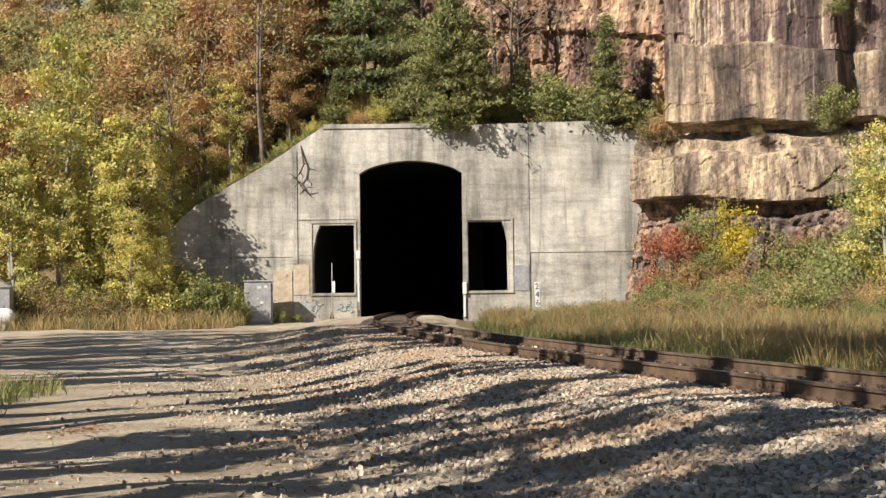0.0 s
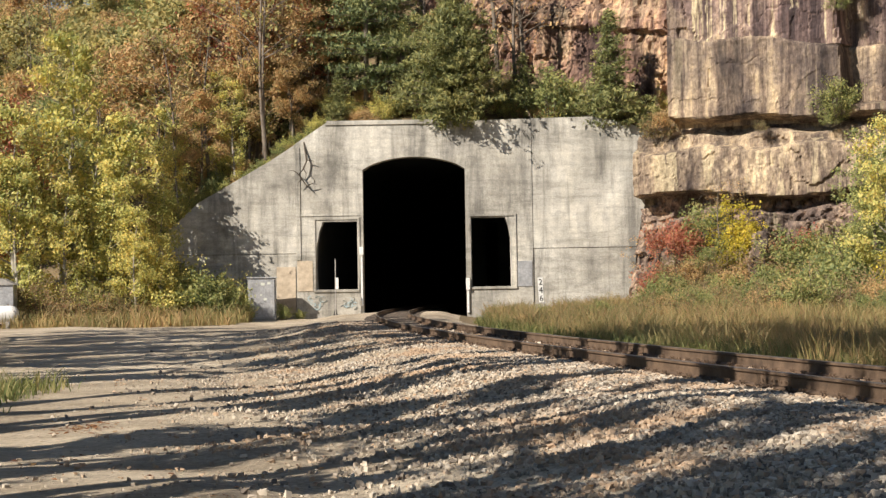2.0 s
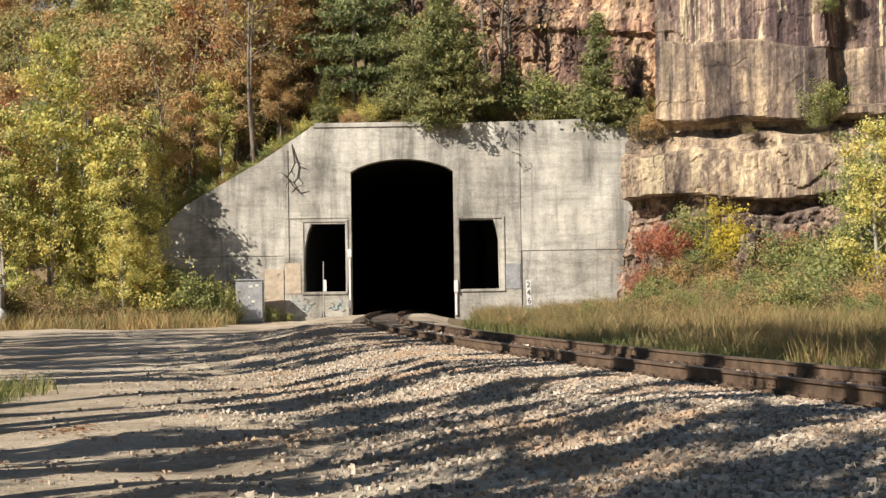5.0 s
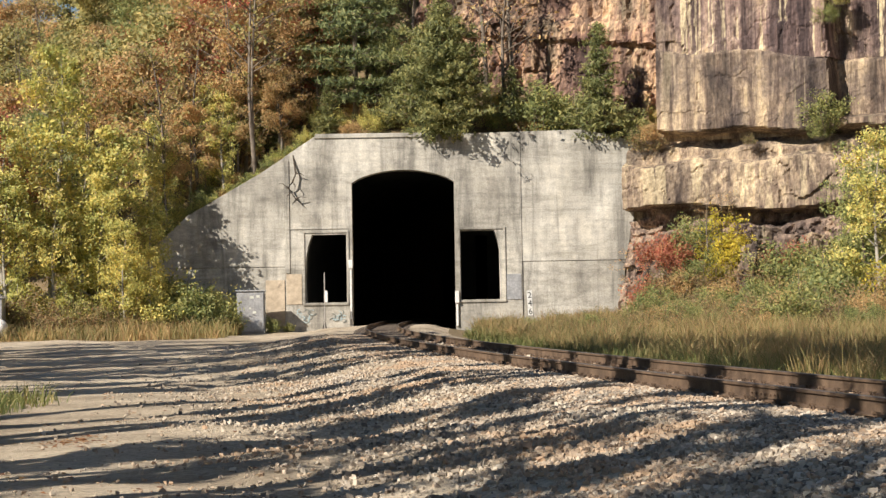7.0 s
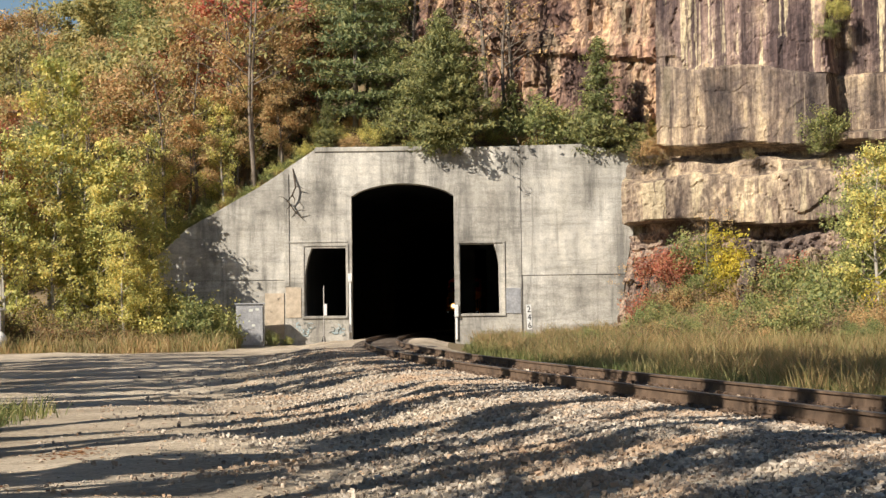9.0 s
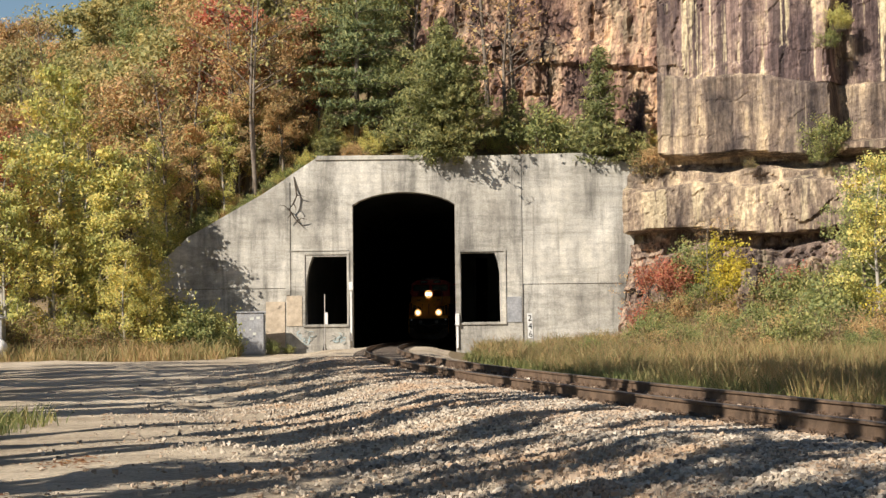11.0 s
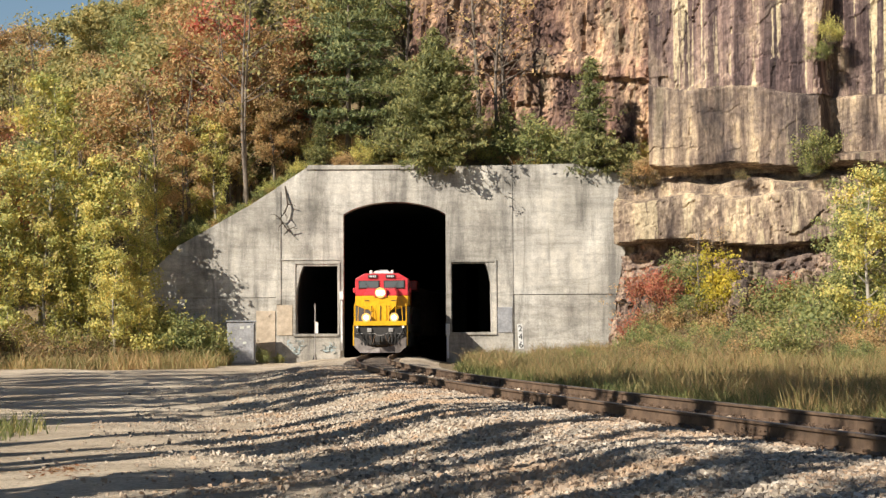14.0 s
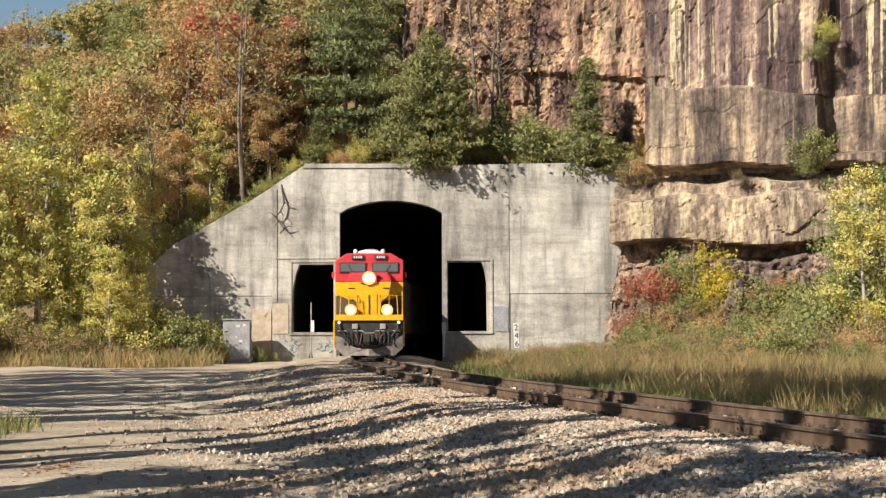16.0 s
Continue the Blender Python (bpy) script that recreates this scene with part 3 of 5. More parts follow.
def build_track():
    track = thing("railway_track", "single rusty railway track on wooden ties curving into the tunnel", "railway track", kind="structure")
    prof = [(-0.075, -0.185), (0.075, -0.185), (0.075, -0.172), (0.012, -0.155), (0.010, -0.045), (0.036, -0.036), (0.036, -0.006), (0.03, 0), (-0.03, 0), (-0.036, -0.006), (-0.036, -0.036), (-0.010, -0.045), (-0.012, -0.155), (-0.075, -0.172)]
    for off in (-0.753, 0.753):
        v, f = sweep(prof, off, 6, 370, 1.0, RAIL_TOP)
        ob = raw("rail", v, f, [RUST, RAILTOP], track, "rusted steel rail with a worn head")
        k = len(prof)
        for i, p in enumerate(ob.data.polygons):
            if i % k in (6, 7, 8):
                p.material_index = 1
        # splice plates where the rail lengths meet
        for y in (21.2, 33.0, 44.8, 56.6):
            pl = bmesh.new()
            for s in (-1, 1):
                box(s * 0.012, s * 0.042, -0.45, 0.45, -0.15, -0.05, 0.004, pl)
            for b in range(6):
                tube([(-0.06, -0.38 + b * 0.15, -0.1), (0.06, -0.38 + b * 0.15, -0.1)], 0.016, 6, pl)
            ob = part("joint_bar", pl, RUST, track)
            ob.matrix_world = pose(track_x(y) + off, y, RAIL_TOP, 0, 0, -math.degrees(math.atan((y - 104) / 480)))
    rng = random.Random(4)
    bm = box(-1.3, 1.3, -0.115, 0.115, -0.17, 0.0, 0.012)
    tie = bpy.data.meshes.new("tie")
    bm.to_mesh(tie)
    bm.free()
    tie.materials.append(TIE)
    fix = bmesh.new()
    for off in (-0.753, 0.753):
        box(off - 0.18, off + 0.18, -0.095, 0.095, 0.0, 0.016, 0, fix)
        for sx, sy in ((-0.1, -0.05), (-0.1, 0.05), (0.1, 0.05), (0.1, -0.05)):
            tube([(off + sx, sy, 0.0), (off + sx * 1.02, sy, 0.06)], 0.012, 5, fix)
            box(off + sx - 0.022, off + sx + 0.022, sy - 0.016, sy + 0.016, 0.05, 0.072, 0, fix)
    plate = bpy.data.meshes.new("tie_plate")
    fix.to_mesh(plate)
    fix.free()
    plate.materials.append(RUST)
    y = 9.0
    while y < 142:
        m = pose(track_x(y) + rng.uniform(-0.03, 0.03), y, RAIL_TOP - 0.201 + rng.uniform(-0.008, 0.0), 0, 0, -math.degrees(math.atan((y - 104) / 480)) + rng.uniform(-1, 1))
        ob = new("tie", tie)
        ob.parent, ob.matrix_world = track, m
        if y < 75:
            ob = new("tie_plate", plate)
            ob.parent, ob.matrix_world = track, m
        y += 0.51


# ---- cliff ----
def rock_face(name, p0, p1, z0, z1, du, dz, seed, material, label, profile, columns=0.3, rough=0.35, bed=2.2, colw=1.3, joint=0.12):
    """A rock face along the plan line p0 to p1. profile(u, z) gives how far it stands out."""
    p0, p1 = Vector((*p0, 0)), Vector((*p1, 0))
    length = (p1 - p0).length
    along = (p1 - p0) / length
    n = Vector((along.y, -along.x, 0))
    us, zs = np.arange(0, length + du, du), np.arange(z0, z1 + dz, dz)
    U, Z = np.meshgrid(us, zs)
    wob = 1.1 * fractal(U * 0.45, Z * 0.22, seed, 4)
    row = np.floor((Z + wob) / bed)
    shift = lattice(row, row * 0, seed + 1) * 9
    cell = np.floor((U + wob * 0.6) / colw + shift)
    fx = (U + wob * 0.6) / colw + shift - cell
    fz = (Z + wob) / bed - row
    edge = np.minimum(np.minimum(fx, 1 - fx) * colw, np.minimum(fz, 1 - fz) * bed)
    small = np.floor((U + 0.3 * wob) / (colw * 0.37) + 3.3 * row + 0.5 * np.floor(Z * 1.7))
    D = profile(U, Z) + columns * (lattice(cell, row, seed + 2) - 0.5) * 2 + columns * 0.45 * (lattice(small, np.floor(Z * 1.7 + wob), seed + 6) - 0.5)
    D = D - joint * (1 - fade(0.0, 0.10, edge)) * (lattice(cell, row + 5, seed + 3) > 0.45) + rough * 0.32 * fractal(U * 1.3, Z * 0.22, seed + 4, 5) + 0.22 * rough * fractal(U * 3.5, Z * 2.5, seed + 14, 4) + 0.22 * fractal(U * 0.13, Z * 0.1, seed + 7, 2)
    k = len(us)
    X = p0.x + along.x * U + n.x * D
    Y = p0.y + along.y * U + n.y * D
    idx = np.arange(U.size).reshape(U.shape)
    f = np.stack([idx[:-1, :-1], idx[:-1, 1:], idx[1:, 1:], idx[1:, :-1]], -1).reshape(-1, 4)
    ob = raw(name, np.stack([X, Y, Z], -1).reshape(-1, 3), f, material)
    return tagged(ob, label, "cliff", kind="structure")


def build_cliff():
    # the great pillar: overhangs a shadowed gap at 12 m
    def pillar(u, z):
        return 1.25 - 1.9 * fade(10.35, 10.55, u + 0.25 * np.sin(z * 0.8))

    def pillar_foot(u, z):
        return 1.45 * fade(11.55, 11.85, z + 0.12 * np.sin(u * 0.9) + 0.03 * u) - 1.9 * fade(10.15, 10.35, u + 0.25 * np.sin(z * 0.8)) * fade(12, 12.3, z) - 1.3 * fade(16.5, 17.4, z + 0.2 * np.sin(u * 0.8) + 0.1 * u)
    rock_face("cliff_middle", (14.0, 115.93), (30.5, 108.5), 11.2, 17.6, 0.11, 0.11, 25, ROCK_GREY, "grey-brown foot of the sandstone pillar overhanging a shadowed gap", pillar_foot, 0.06, 0.16, 2.6, 2.3, 0.05)
    rock_face("cliff_upper", (14.0, 115.93), (30.5, 108.5), 15.6, 36, 0.11, 0.13, 21, ROCK_UPPER, "tall streaked tan and grey sandstone cliff overhanging a ledge", pillar, 0.10, 0.2, 3.4, 1.3, 0.10)

    def ledges(u, z):
        block = fade(7.0, 7.15, z - 0.25 * np.sin(u * 0.5)) * (1 - 0.5 * fade(9.7, 10.1, z + 0.2 * np.sin(u))) * (1 - fade(10.5, 11.2, z + 0.2 * np.sin(u * 1.3)))
        return 1.7 * block
    rock_face("cliff_lower", (12.1, 117.4), (30.5, 108.9), 6.2, 12.3, 0.11, 0.12, 33, ROCK_LEDGE, "bedded ochre sandstone ledges with a dark undercut", ledges, 0.10, 0.22, 2.0, 2.6, 0.08)

    def rubble(u, z):
        return 0.7 + 2.3 * (1 - fade(0, 6.2, z)) - 0.75 * fade(5.9, 6.3, z + 0.3 * np.sin(u * 0.9)) + 0.5 * fractal(u * 0.35, z * 0.6, 71, 3)
    rock_face("cliff_foot", (12.1, 117.4), (30.5, 108.9), -0.5, 7.3, 0.12, 0.12, 37, ROCK_RUBBLE, "broken red-brown rock and rubble under the ledge", rubble, 0.34, 0.6, 0.7, 0.95, 0.22)

    def back(u, z):
        return 0.55 * fade(19.4, 19.7, z + 0.12 * u) - 0.5 * fade(20.6, 21.4, z + 0.12 * u) - 0.06 * (z - 12)
    rock_face("cliff_back", (-1.0, 126.5), (17.6, 118.0), 11.2, 40, 0.14, 0.16, 47, ROCK_BACK, "broken red-brown rock face behind the portal", back, 0.26, 0.5, 2.4, 1.0, 0.16)
    # a plain far shoulder that closes the cliff at its end
    rock_face("cliff_shoulder", (30.2, 108.7), (70, 60), -1, 40, 1.0, 1.0, 51, ROCK_UPPER, "plain shoulder of the sandstone cliff", lambda u, z: 0 * u, 0.4, 0.5)


# ---- trees and plants ----
def leaf_cloud(rng, centres, spread, count, size, flat=0.6, long=1.0, droop=0.0, face=0.9):
    """Folded leaf blades round the given centres: vertices and faces."""
    centres = np.asarray(centres)
    pick = centres[rng.integers(0, len(centres), count)]
    sp = np.asarray(spread)[None] if np.ndim(spread) else spread
    off = rng.normal(0, 1, (count, 3)) * sp * np.array([1, 1, flat])
    p = pick + off
    c = rng.normal(0, 1, (count, 3)) + np.array([-0.45, -0.55, 0.6]) * face
    c /= np.linalg.norm(c, axis=1, keepdims=True)
    a = np.cross(c, rng.normal(0, 1, (count, 3)))
    a[:, 2] -= droop
    a /= np.linalg.norm(a, axis=1, keepdims=True)
    b = np.cross(c, a)
    b /= np.linalg.norm(b, axis=1, keepdims=True)
    s = (size * (0.6 + 0.8 * rng.random(count)))[:, None]
    v = np.stack([p - a * s * long, p + b * s * 0.55 + c * s * 0.18, p + a * s * long, p - b * s * 0.55 + c * s * 0.18], 1)
    f = (np.array([[0, 1, 2], [0, 2, 3]])[None] + 4 * np.arange(count)[:, None, None]).reshape(-1, 3)
    return v.reshape(-1, 3), f


def broadleaf(name, seed, height, crown_from, radius, leaves, leaf, leaf_mat, bark, label, lean=0.0, stems=1, bare=0.0, girth=1.0):
    """A tapered trunk with limbs and twigs, and a crown of many leaves in uneven clumps."""
    rng = np.random.default_rng(seed)
    tree = thing(name, label, "tree", "autumn trees")
    wood = bmesh.new()
    centres = []
    for s in range(stems):
        phase = rng.random() * 6.28
        spread = 0 if stems == 1 else 0.12 * height
        pts, rad = [], []
        n = 9
        for i in range(n):
            f = i / (n - 1)
            pts.append((spread * f * math.cos(phase) + 0.02 * height * math.sin(f * 5 + phase) + lean * height * f, spread * f * math.sin(phase) + 0.02 * height * math.cos(f * 4 + phase) - 0.02 * height * math.cos(phase), -0.4 + f * (height * 0.93 + 0.4)))
            rad.append(max(0.015, (0.011 * height + 0.03) * (1 - f) ** 0.8) * (1 if stems == 1 else 0.7) * girth)
        tube(pts, rad, 7, wood)
        limbs = int(11 + height * 0.5) // max(1, stems - 1 if stems > 2 else 1)
        for k in range(limbs):
            f = crown_from + (0.97 - crown_from) * (k + rng.random()) / limbs
            j = min(n - 2, int(f * (n - 1)))
            w = f * (n - 1) - j
            p = Vector(pts[j]).lerp(Vector(pts[j + 1]), w)
            ang = k * 2.4 + rng.random()
            shape = math.sin(math.pi * min(1, 0.22 + 0.78 * (f - crown_from) / (1 - crown_from))) ** 0.7
            ln = radius * (0.45 + 0.65 * rng.random()) * max(0.25, shape)
            d = Vector((math.cos(ang), math.sin(ang), 0.35 + 0.5 * rng.random()))
            q = p + d * ln * 0.5 + Vector((0, 0, 0.05 * ln))
            e = p + d * ln + Vector((0, 0, rng.normal(0, 0.08 * ln)))
            r0 = max(0.012, rad[j] * 0.45)
            tube([p, q, e], [r0, r0 * 0.6, 0.008], 5, wood)
            for _ in range(3):
                g = p.lerp(e, 0.4 + 0.55 * rng.random())
                h = g + Vector(rng.normal(0, 0.33 * ln, 3)) + Vector((0, 0, 0.12 * ln))
                tube([g, g.lerp(h, 0.5) + Vector((0, 0, 0.03 * ln)), h], [r0 * 0.45, r0 * 0.3, 0.006], 4, wood)
                if rng.random() > bare:
                    centres += [tuple(h), tuple(g.lerp(h, 0.6))]
            if rng.random() > bare:
                centres += [tuple(e), tuple(q.lerp(e, 0.5))]
        if bare < 0.5:
            centres.append(pts[-1])
    part("trunk", wood, bark, tree, smooth=True)
    if leaves:
        v, f = leaf_cloud(rng, centres, 0.06 * radius + 0.16, leaves, leaf, 0.75, 1.0, 0.0, 1.3)
        raw("crown", v, f, leaf_mat, tree)
    return tree


def conifer(name, seed, height, radius, tiers, leaf_mat, label, full=1.0, low=0.06, spray=0.16, drop=0.25, taper=1.0):
    """A straight trunk with whorls of boughs that carry sprays of needles."""
    rng = np.random.default_rng(seed)
    tree = thing(name, label, "tree", "evergreens above the portal")
    wood = tube([(0, 0, -0.5), (0.05, 0, height * 0.5), (0, 0.03, height)], [0.014 * height + 0.04, 0.009 * height, 0.01], 8)
    pts = []
    for i in range(tiers):
        f = low + (0.99 - low) * (i + 0.4 * rng.random()) / tiers
        reach = radius * (min(1.0, (1 - f) * taper) ** 0.8 + 0.03) * (0.65 + 0.5 * rng.random())
        if f < low + 0.12:
            reach *= 0.8
        m = int(6 + 3 * (1 - f))
        for k in range(m):
            a = 6.283 * k / m + i * 1.1 + rng.normal(0, 0.18)
            ln = reach * (0.7 + 0.45 * rng.random())
            z = f * height + rng.normal(0, 0.12)
            tip = Vector((math.cos(a) * ln, math.sin(a) * ln, z - drop * ln + 0.1 * ln))
            midp = Vector((math.cos(a) * ln * 0.5, math.sin(a) * ln * 0.5, z + 0.04 * ln))
            tube([(0, 0, z), midp, tip], [0.035, 0.022, 0.006], 4, wood)
            steps = max(3, int(ln / 0.16))
            for s in range(steps):
                t = 0.2 + 0.8 * s / steps
                c = Vector((0, 0, z)).lerp(midp, t * 2) if t < 0.5 else midp.lerp(tip, t * 2 - 1)
                w = 0.09 + 0.16 * ln * (1 - abs(t - 0.55))
                pts.append((c.x + rng.normal(0, w), c.y + rng.normal(0, w), c.z + rng.normal(0, 0.06)))
    part("trunk", wood, BARK, tree, smooth=True)
    v, f = leaf_cloud(rng, pts, 0.13, int(len(pts) * 6 * full), spray, 0.8, 1.9, 0.3)
    raw("crown", v, f, leaf_mat, tree)
    return tree


def shrub(name, seed, height, radius, leaves, leaf, leaf_mat, label, stems=26):
    """Uneven upright stems with twigs, thinly leaved along their upper part."""
    rng = np.random.default_rng(seed)
    ob = thing(name, label, "shrub", "bushes on the banks")
    wood = bmesh.new()
    tips = []
    for k in range(stems):
        a, r = k * 2.4, radius * math.sqrt((k + 0.5) / stems) * (0.6 + 0.7 * rng.random())
        h = height * (1 - 0.35 * (r / radius) ** 2) * (0.35 + 0.85 * rng.random())
        foot = Vector((math.cos(a) * r * 0.5, math.sin(a) * r * 0.5, -0.2))
        tip = Vector((math.cos(a) * r + rng.normal(0, 0.12), math.sin(a) * r + rng.normal(0, 0.12), h))
        mid = foot.lerp(tip, 0.5) + Vector((rng.normal(0, 0.06), rng.normal(0, 0.06), 0.08 * h))
        tube([foot, mid, tip], [0.02, 0.013, 0.004], 4, wood)
        for _ in range(6):
            g = mid.lerp(tip, rng.random()) if rng.random() > 0.3 else foot.lerp(mid, 0.3 + 0.7 * rng.random())
            q = g + Vector((rng.normal(0, 0.16), rng.normal(0, 0.16), 0.1 * rng.random())) * radius
            tube([g, q], [0.008, 0.003], 3, wood)
            tips.append(tuple(q))
        tips.append(tuple(tip))
    part("stem", wood, BARK, ob)
    v, f = leaf_cloud(rng, tips, 0.07 * radius + 0.06, leaves, leaf, 0.9)
    v[:, 2] = np.maximum(v[:, 2], 0.0)
    raw("foliage", v, f, leaf_mat, ob)
    return ob


def plant(ob, x, y, turn=0.0, size=1.0, z=None, first=False, tall=1.0):
    g = float(ground_z(x, y)) if z is None else z
    m = pose(x, y, g, 0, 0, turn)
    if first:
        ob.matrix_world = m
        ob.scale = (size, size, size * tall)
        return ob
    c = copy_thing(ob, m)
    c.scale = (size, size, size * tall)
    return c


def place_all(kinds, rows, used):
    for kind, x, y, size, *rest in rows:
        ob = kinds[kind]
        plant(ob, x, y, (x * 77 + y * 31) % 110 - 55, size, first=kind not in used, **(rest[0] if rest else {}))
        used.add(kind)


def build_trees():
    K = {
        "poplar": broadleaf("poplar_tree", 1, 15, 0.16, 3.2, 6400, 0.125, LEAF["yellow"], PALEBARK, "slender pale-barked tree with yellow-green autumn leaves"),
        "poplar_b": broadleaf("poplar_tree", 2, 14, 0.1, 2.7, 5600, 0.12, LEAF["yellow"], PALEBARK, "yellow-leaved tree with pale trunk at the yard's edge", lean=0.03),
        "green": broadleaf("maple_tree", 3, 13, 0.2, 3.2, 6800, 0.115, LEAF["green"], BARK, "tree with fading green leaves on the slope"),
        "orange": broadleaf("oak_tree", 4, 14, 0.25, 3.4, 8000, 0.12, LEAF["orange"], BARK, "tree with rusty orange-brown autumn leaves"),
        "red": broadleaf("sourwood_tree", 5, 12, 0.3, 2.8, 6500, 0.12, LEAF["red"], BARK, "tree with thin red autumn leaves"),
        "olive": broadleaf("hickory_tree", 6, 14, 0.25, 3.8, 5000, 0.19, LEAF["olive"], BARK, "hillside tree with olive and tan autumn leaves"),
        "yard": broadleaf("yard_tree", 31, 20, 0.5, 3.0, 1700, 0.15, LEAF["green"], BARK, "tall slender tree with thinning leaves beside the yard", girth=1.5),
        "yard_b": broadleaf("yard_tree", 32, 21, 0.45, 3.0, 260, 0.14, LEAF["yellow"], BARK, "tall half-bare tree beside the yard", bare=0.4, girth=1.6),
        "column": broadleaf("narrow_tree", 33, 20, 0.08, 1.15, 10500, 0.15, LEAF["green"], BARK, "tall narrow tree with fading green leaves beside the yard"),
        "high": broadleaf("tall_tree", 34, 26, 0.6, 3.0, 9500, 0.16, LEAF["green"], BARK, "very tall tree with a high leafy crown beside the yard", girth=0.9),
        "bare": broadleaf("bare_tree", 7, 15, 0.35, 3.8, 700, 0.14, LEAF["olive"], BARK, "nearly bare tree with forked grey trunks", stems=2, bare=0.6),
        "bare_b": broadleaf("bare_tree", 8, 12, 0.3, 2.6, 250, 0.12, LEAF["orange"], BARK, "bare grey-brown tree beside the rock", bare=0.7),
        "pine": conifer("pine_tree", 9, 14, 3.6, 12, LEAF["needle"], "dark green pine above the portal", 1.3, 0.10, 0.085, 0.08, 1.7),
        "cedar": conifer("cedar_tree", 10, 9.0, 3.1, 26, LEAF["cedar"], "dense olive-green cedar on top of the portal wall", 2.3, 0.01, 0.075, 0.0, 2.3),
        "cedar_b": conifer("cedar_tree", 11, 7, 2.3, 15, LEAF["cedar"], "small olive-green cedar on the rock ledge", 1.5, 0.05, 0.075, 0.05),
    }
    used = set()
    rows = [
        # above the portal
        ("pine", -4.9, 121.0, 1.0), ("cedar", 0.5, 117.7, 1.0, {"z": 11.5}), ("cedar_b", 10.2, 117.7, 1.1, {"z": 11.2}),
        ("bare_b", 4.6, 120.0, 1.0), ("bare_b", 5.1, 121.0, 1.15), ("bare_b", -1.0, 123.5, 1.0), ("bare", -12.2, 121.0, 0.95), ("bare_b", 3.3, 123, 1.2),
        ("cedar_b", 4.9, 119.4, 0.6), ("cedar_b", -2.8, 120.2, 0.45),
        # along the sloping wing and the yard's edge
        ("poplar", -27.0, 112, 1.0), ("poplar", -22.6, 113.0, 1.2), ("red", -26.9, 113.4, 1.15), ("poplar_b", -24.8, 109.5, 0.95), ("poplar_b", -20.6, 112.3, 0.86), 
        ("poplar_b", -17.8, 121.0, 0.62), ("orange", -18.8, 124, 1.0), ("orange", -15.0, 126, 0.95), ("poplar_b", -14.6, 122.0, 0.55), ("green", -16.5, 122.5, 0.6),
        ("red", -12.6, 125.5, 1.1), ("red", -14.2, 128, 1.2), ("red", -30.5, 125, 0.9), ("red", -27.2, 119, 1.0), ("green", -22.5, 119, 0.85), ("green", -26.5, 118, 0.9), ("bare", -21.5, 123, 0.9),
        ("poplar", -18.9, 112.4, 0.86), ("poplar_b", -16.9, 113.4, 0.58), ("poplar_b", -16.3, 109.6, 0.38), ("poplar_b", -17.7, 108.9, 0.5), ("poplar", -19.2, 110.6, 0.66), ("poplar_b", -24.4, 108.6, 0.72), ("poplar_b", -21.8, 109.4, 0.62), ("poplar_b", -19.4, 111.0, 0.45), ("orange", -9.5, 119.5, 0.45), ("orange", -11.4, 119.8, 0.55), ("poplar_b", -13.2, 119.4, 0.5), ("orange", -15.3, 119.3, 0.55), ("poplar_b", -16.8, 119.3, 0.5), ("olive", -12.2, 120.6, 0.5), ("poplar_b", 21.5, 93.5, 0.70), ("green", 21.6, 96.5, 0.62), ("green", 23.6, 99, 0.8), ("poplar_b", -20.6, 114.8, 0.5), ("bare", -23.6, 110.4, 0.8), ("bare", -19.9, 116.5, 0.85), ("bare", -16.4, 119.6, 0.85), ("bare", -10.9, 119.3, 1.1), ("orange", -9.8, 121.6, 0.75), ("red", -8.4, 123.2, 0.8), ("olive", -7.2, 122.4, 0.6), ("orange", -12.0, 122.4, 0.8), ("bare", -26.2, 110.0, 0.75), ("bare_b", -14.8, 120, 1.0), ("bare_b", 11.7, 115.9, 0.42), ("bare_b", 12.3, 115.4, 0.36), ("bare_b", 15.9, 111.6, 0.42, {"z": 3.2}), ("bare_b", 16.9, 112.4, 0.4, {"z": 3.8}), ("bare_b", 18.2, 96.0, 0.24), ("bare_b", 21.0, 104.0, 0.4), ("pine", -10.6, 122.5, 0.5), ("cedar_b", -6.6, 119.6, 0.5), ("green", -2.6, 121.5, 0.45), ("bare_b", -9.6, 120.5, 1.0),
    ]
    rng = random.Random(12)
    # the wooded hill
    for i in range(150):
        y = 128 + 120 * rng.random() ** 1.3
        x = y * (-0.27 + 0.27 * rng.random())
        kind = rng.choice(["olive", "olive", "olive", "orange", "orange", "olive", "red", "green", "bare", "bare"] if y < 190 else ["olive", "olive", "olive", "orange", "green"])
        if x > -6 and y < 140:
            kind = rng.choice(["bare_b", "olive", "green"])
        rows.append((kind, x, y, 0.7 + 0.4 * rng.random()))
    for i in range(26):
        y = 122.5 + 26 * rng.random()
        rows.append((rng.choice(["bare_b", "olive", "orange", "bare_b", "green", "bare"]), -13 + 13 * rng.random(), y, 0.4 + 0.4 * rng.random()))
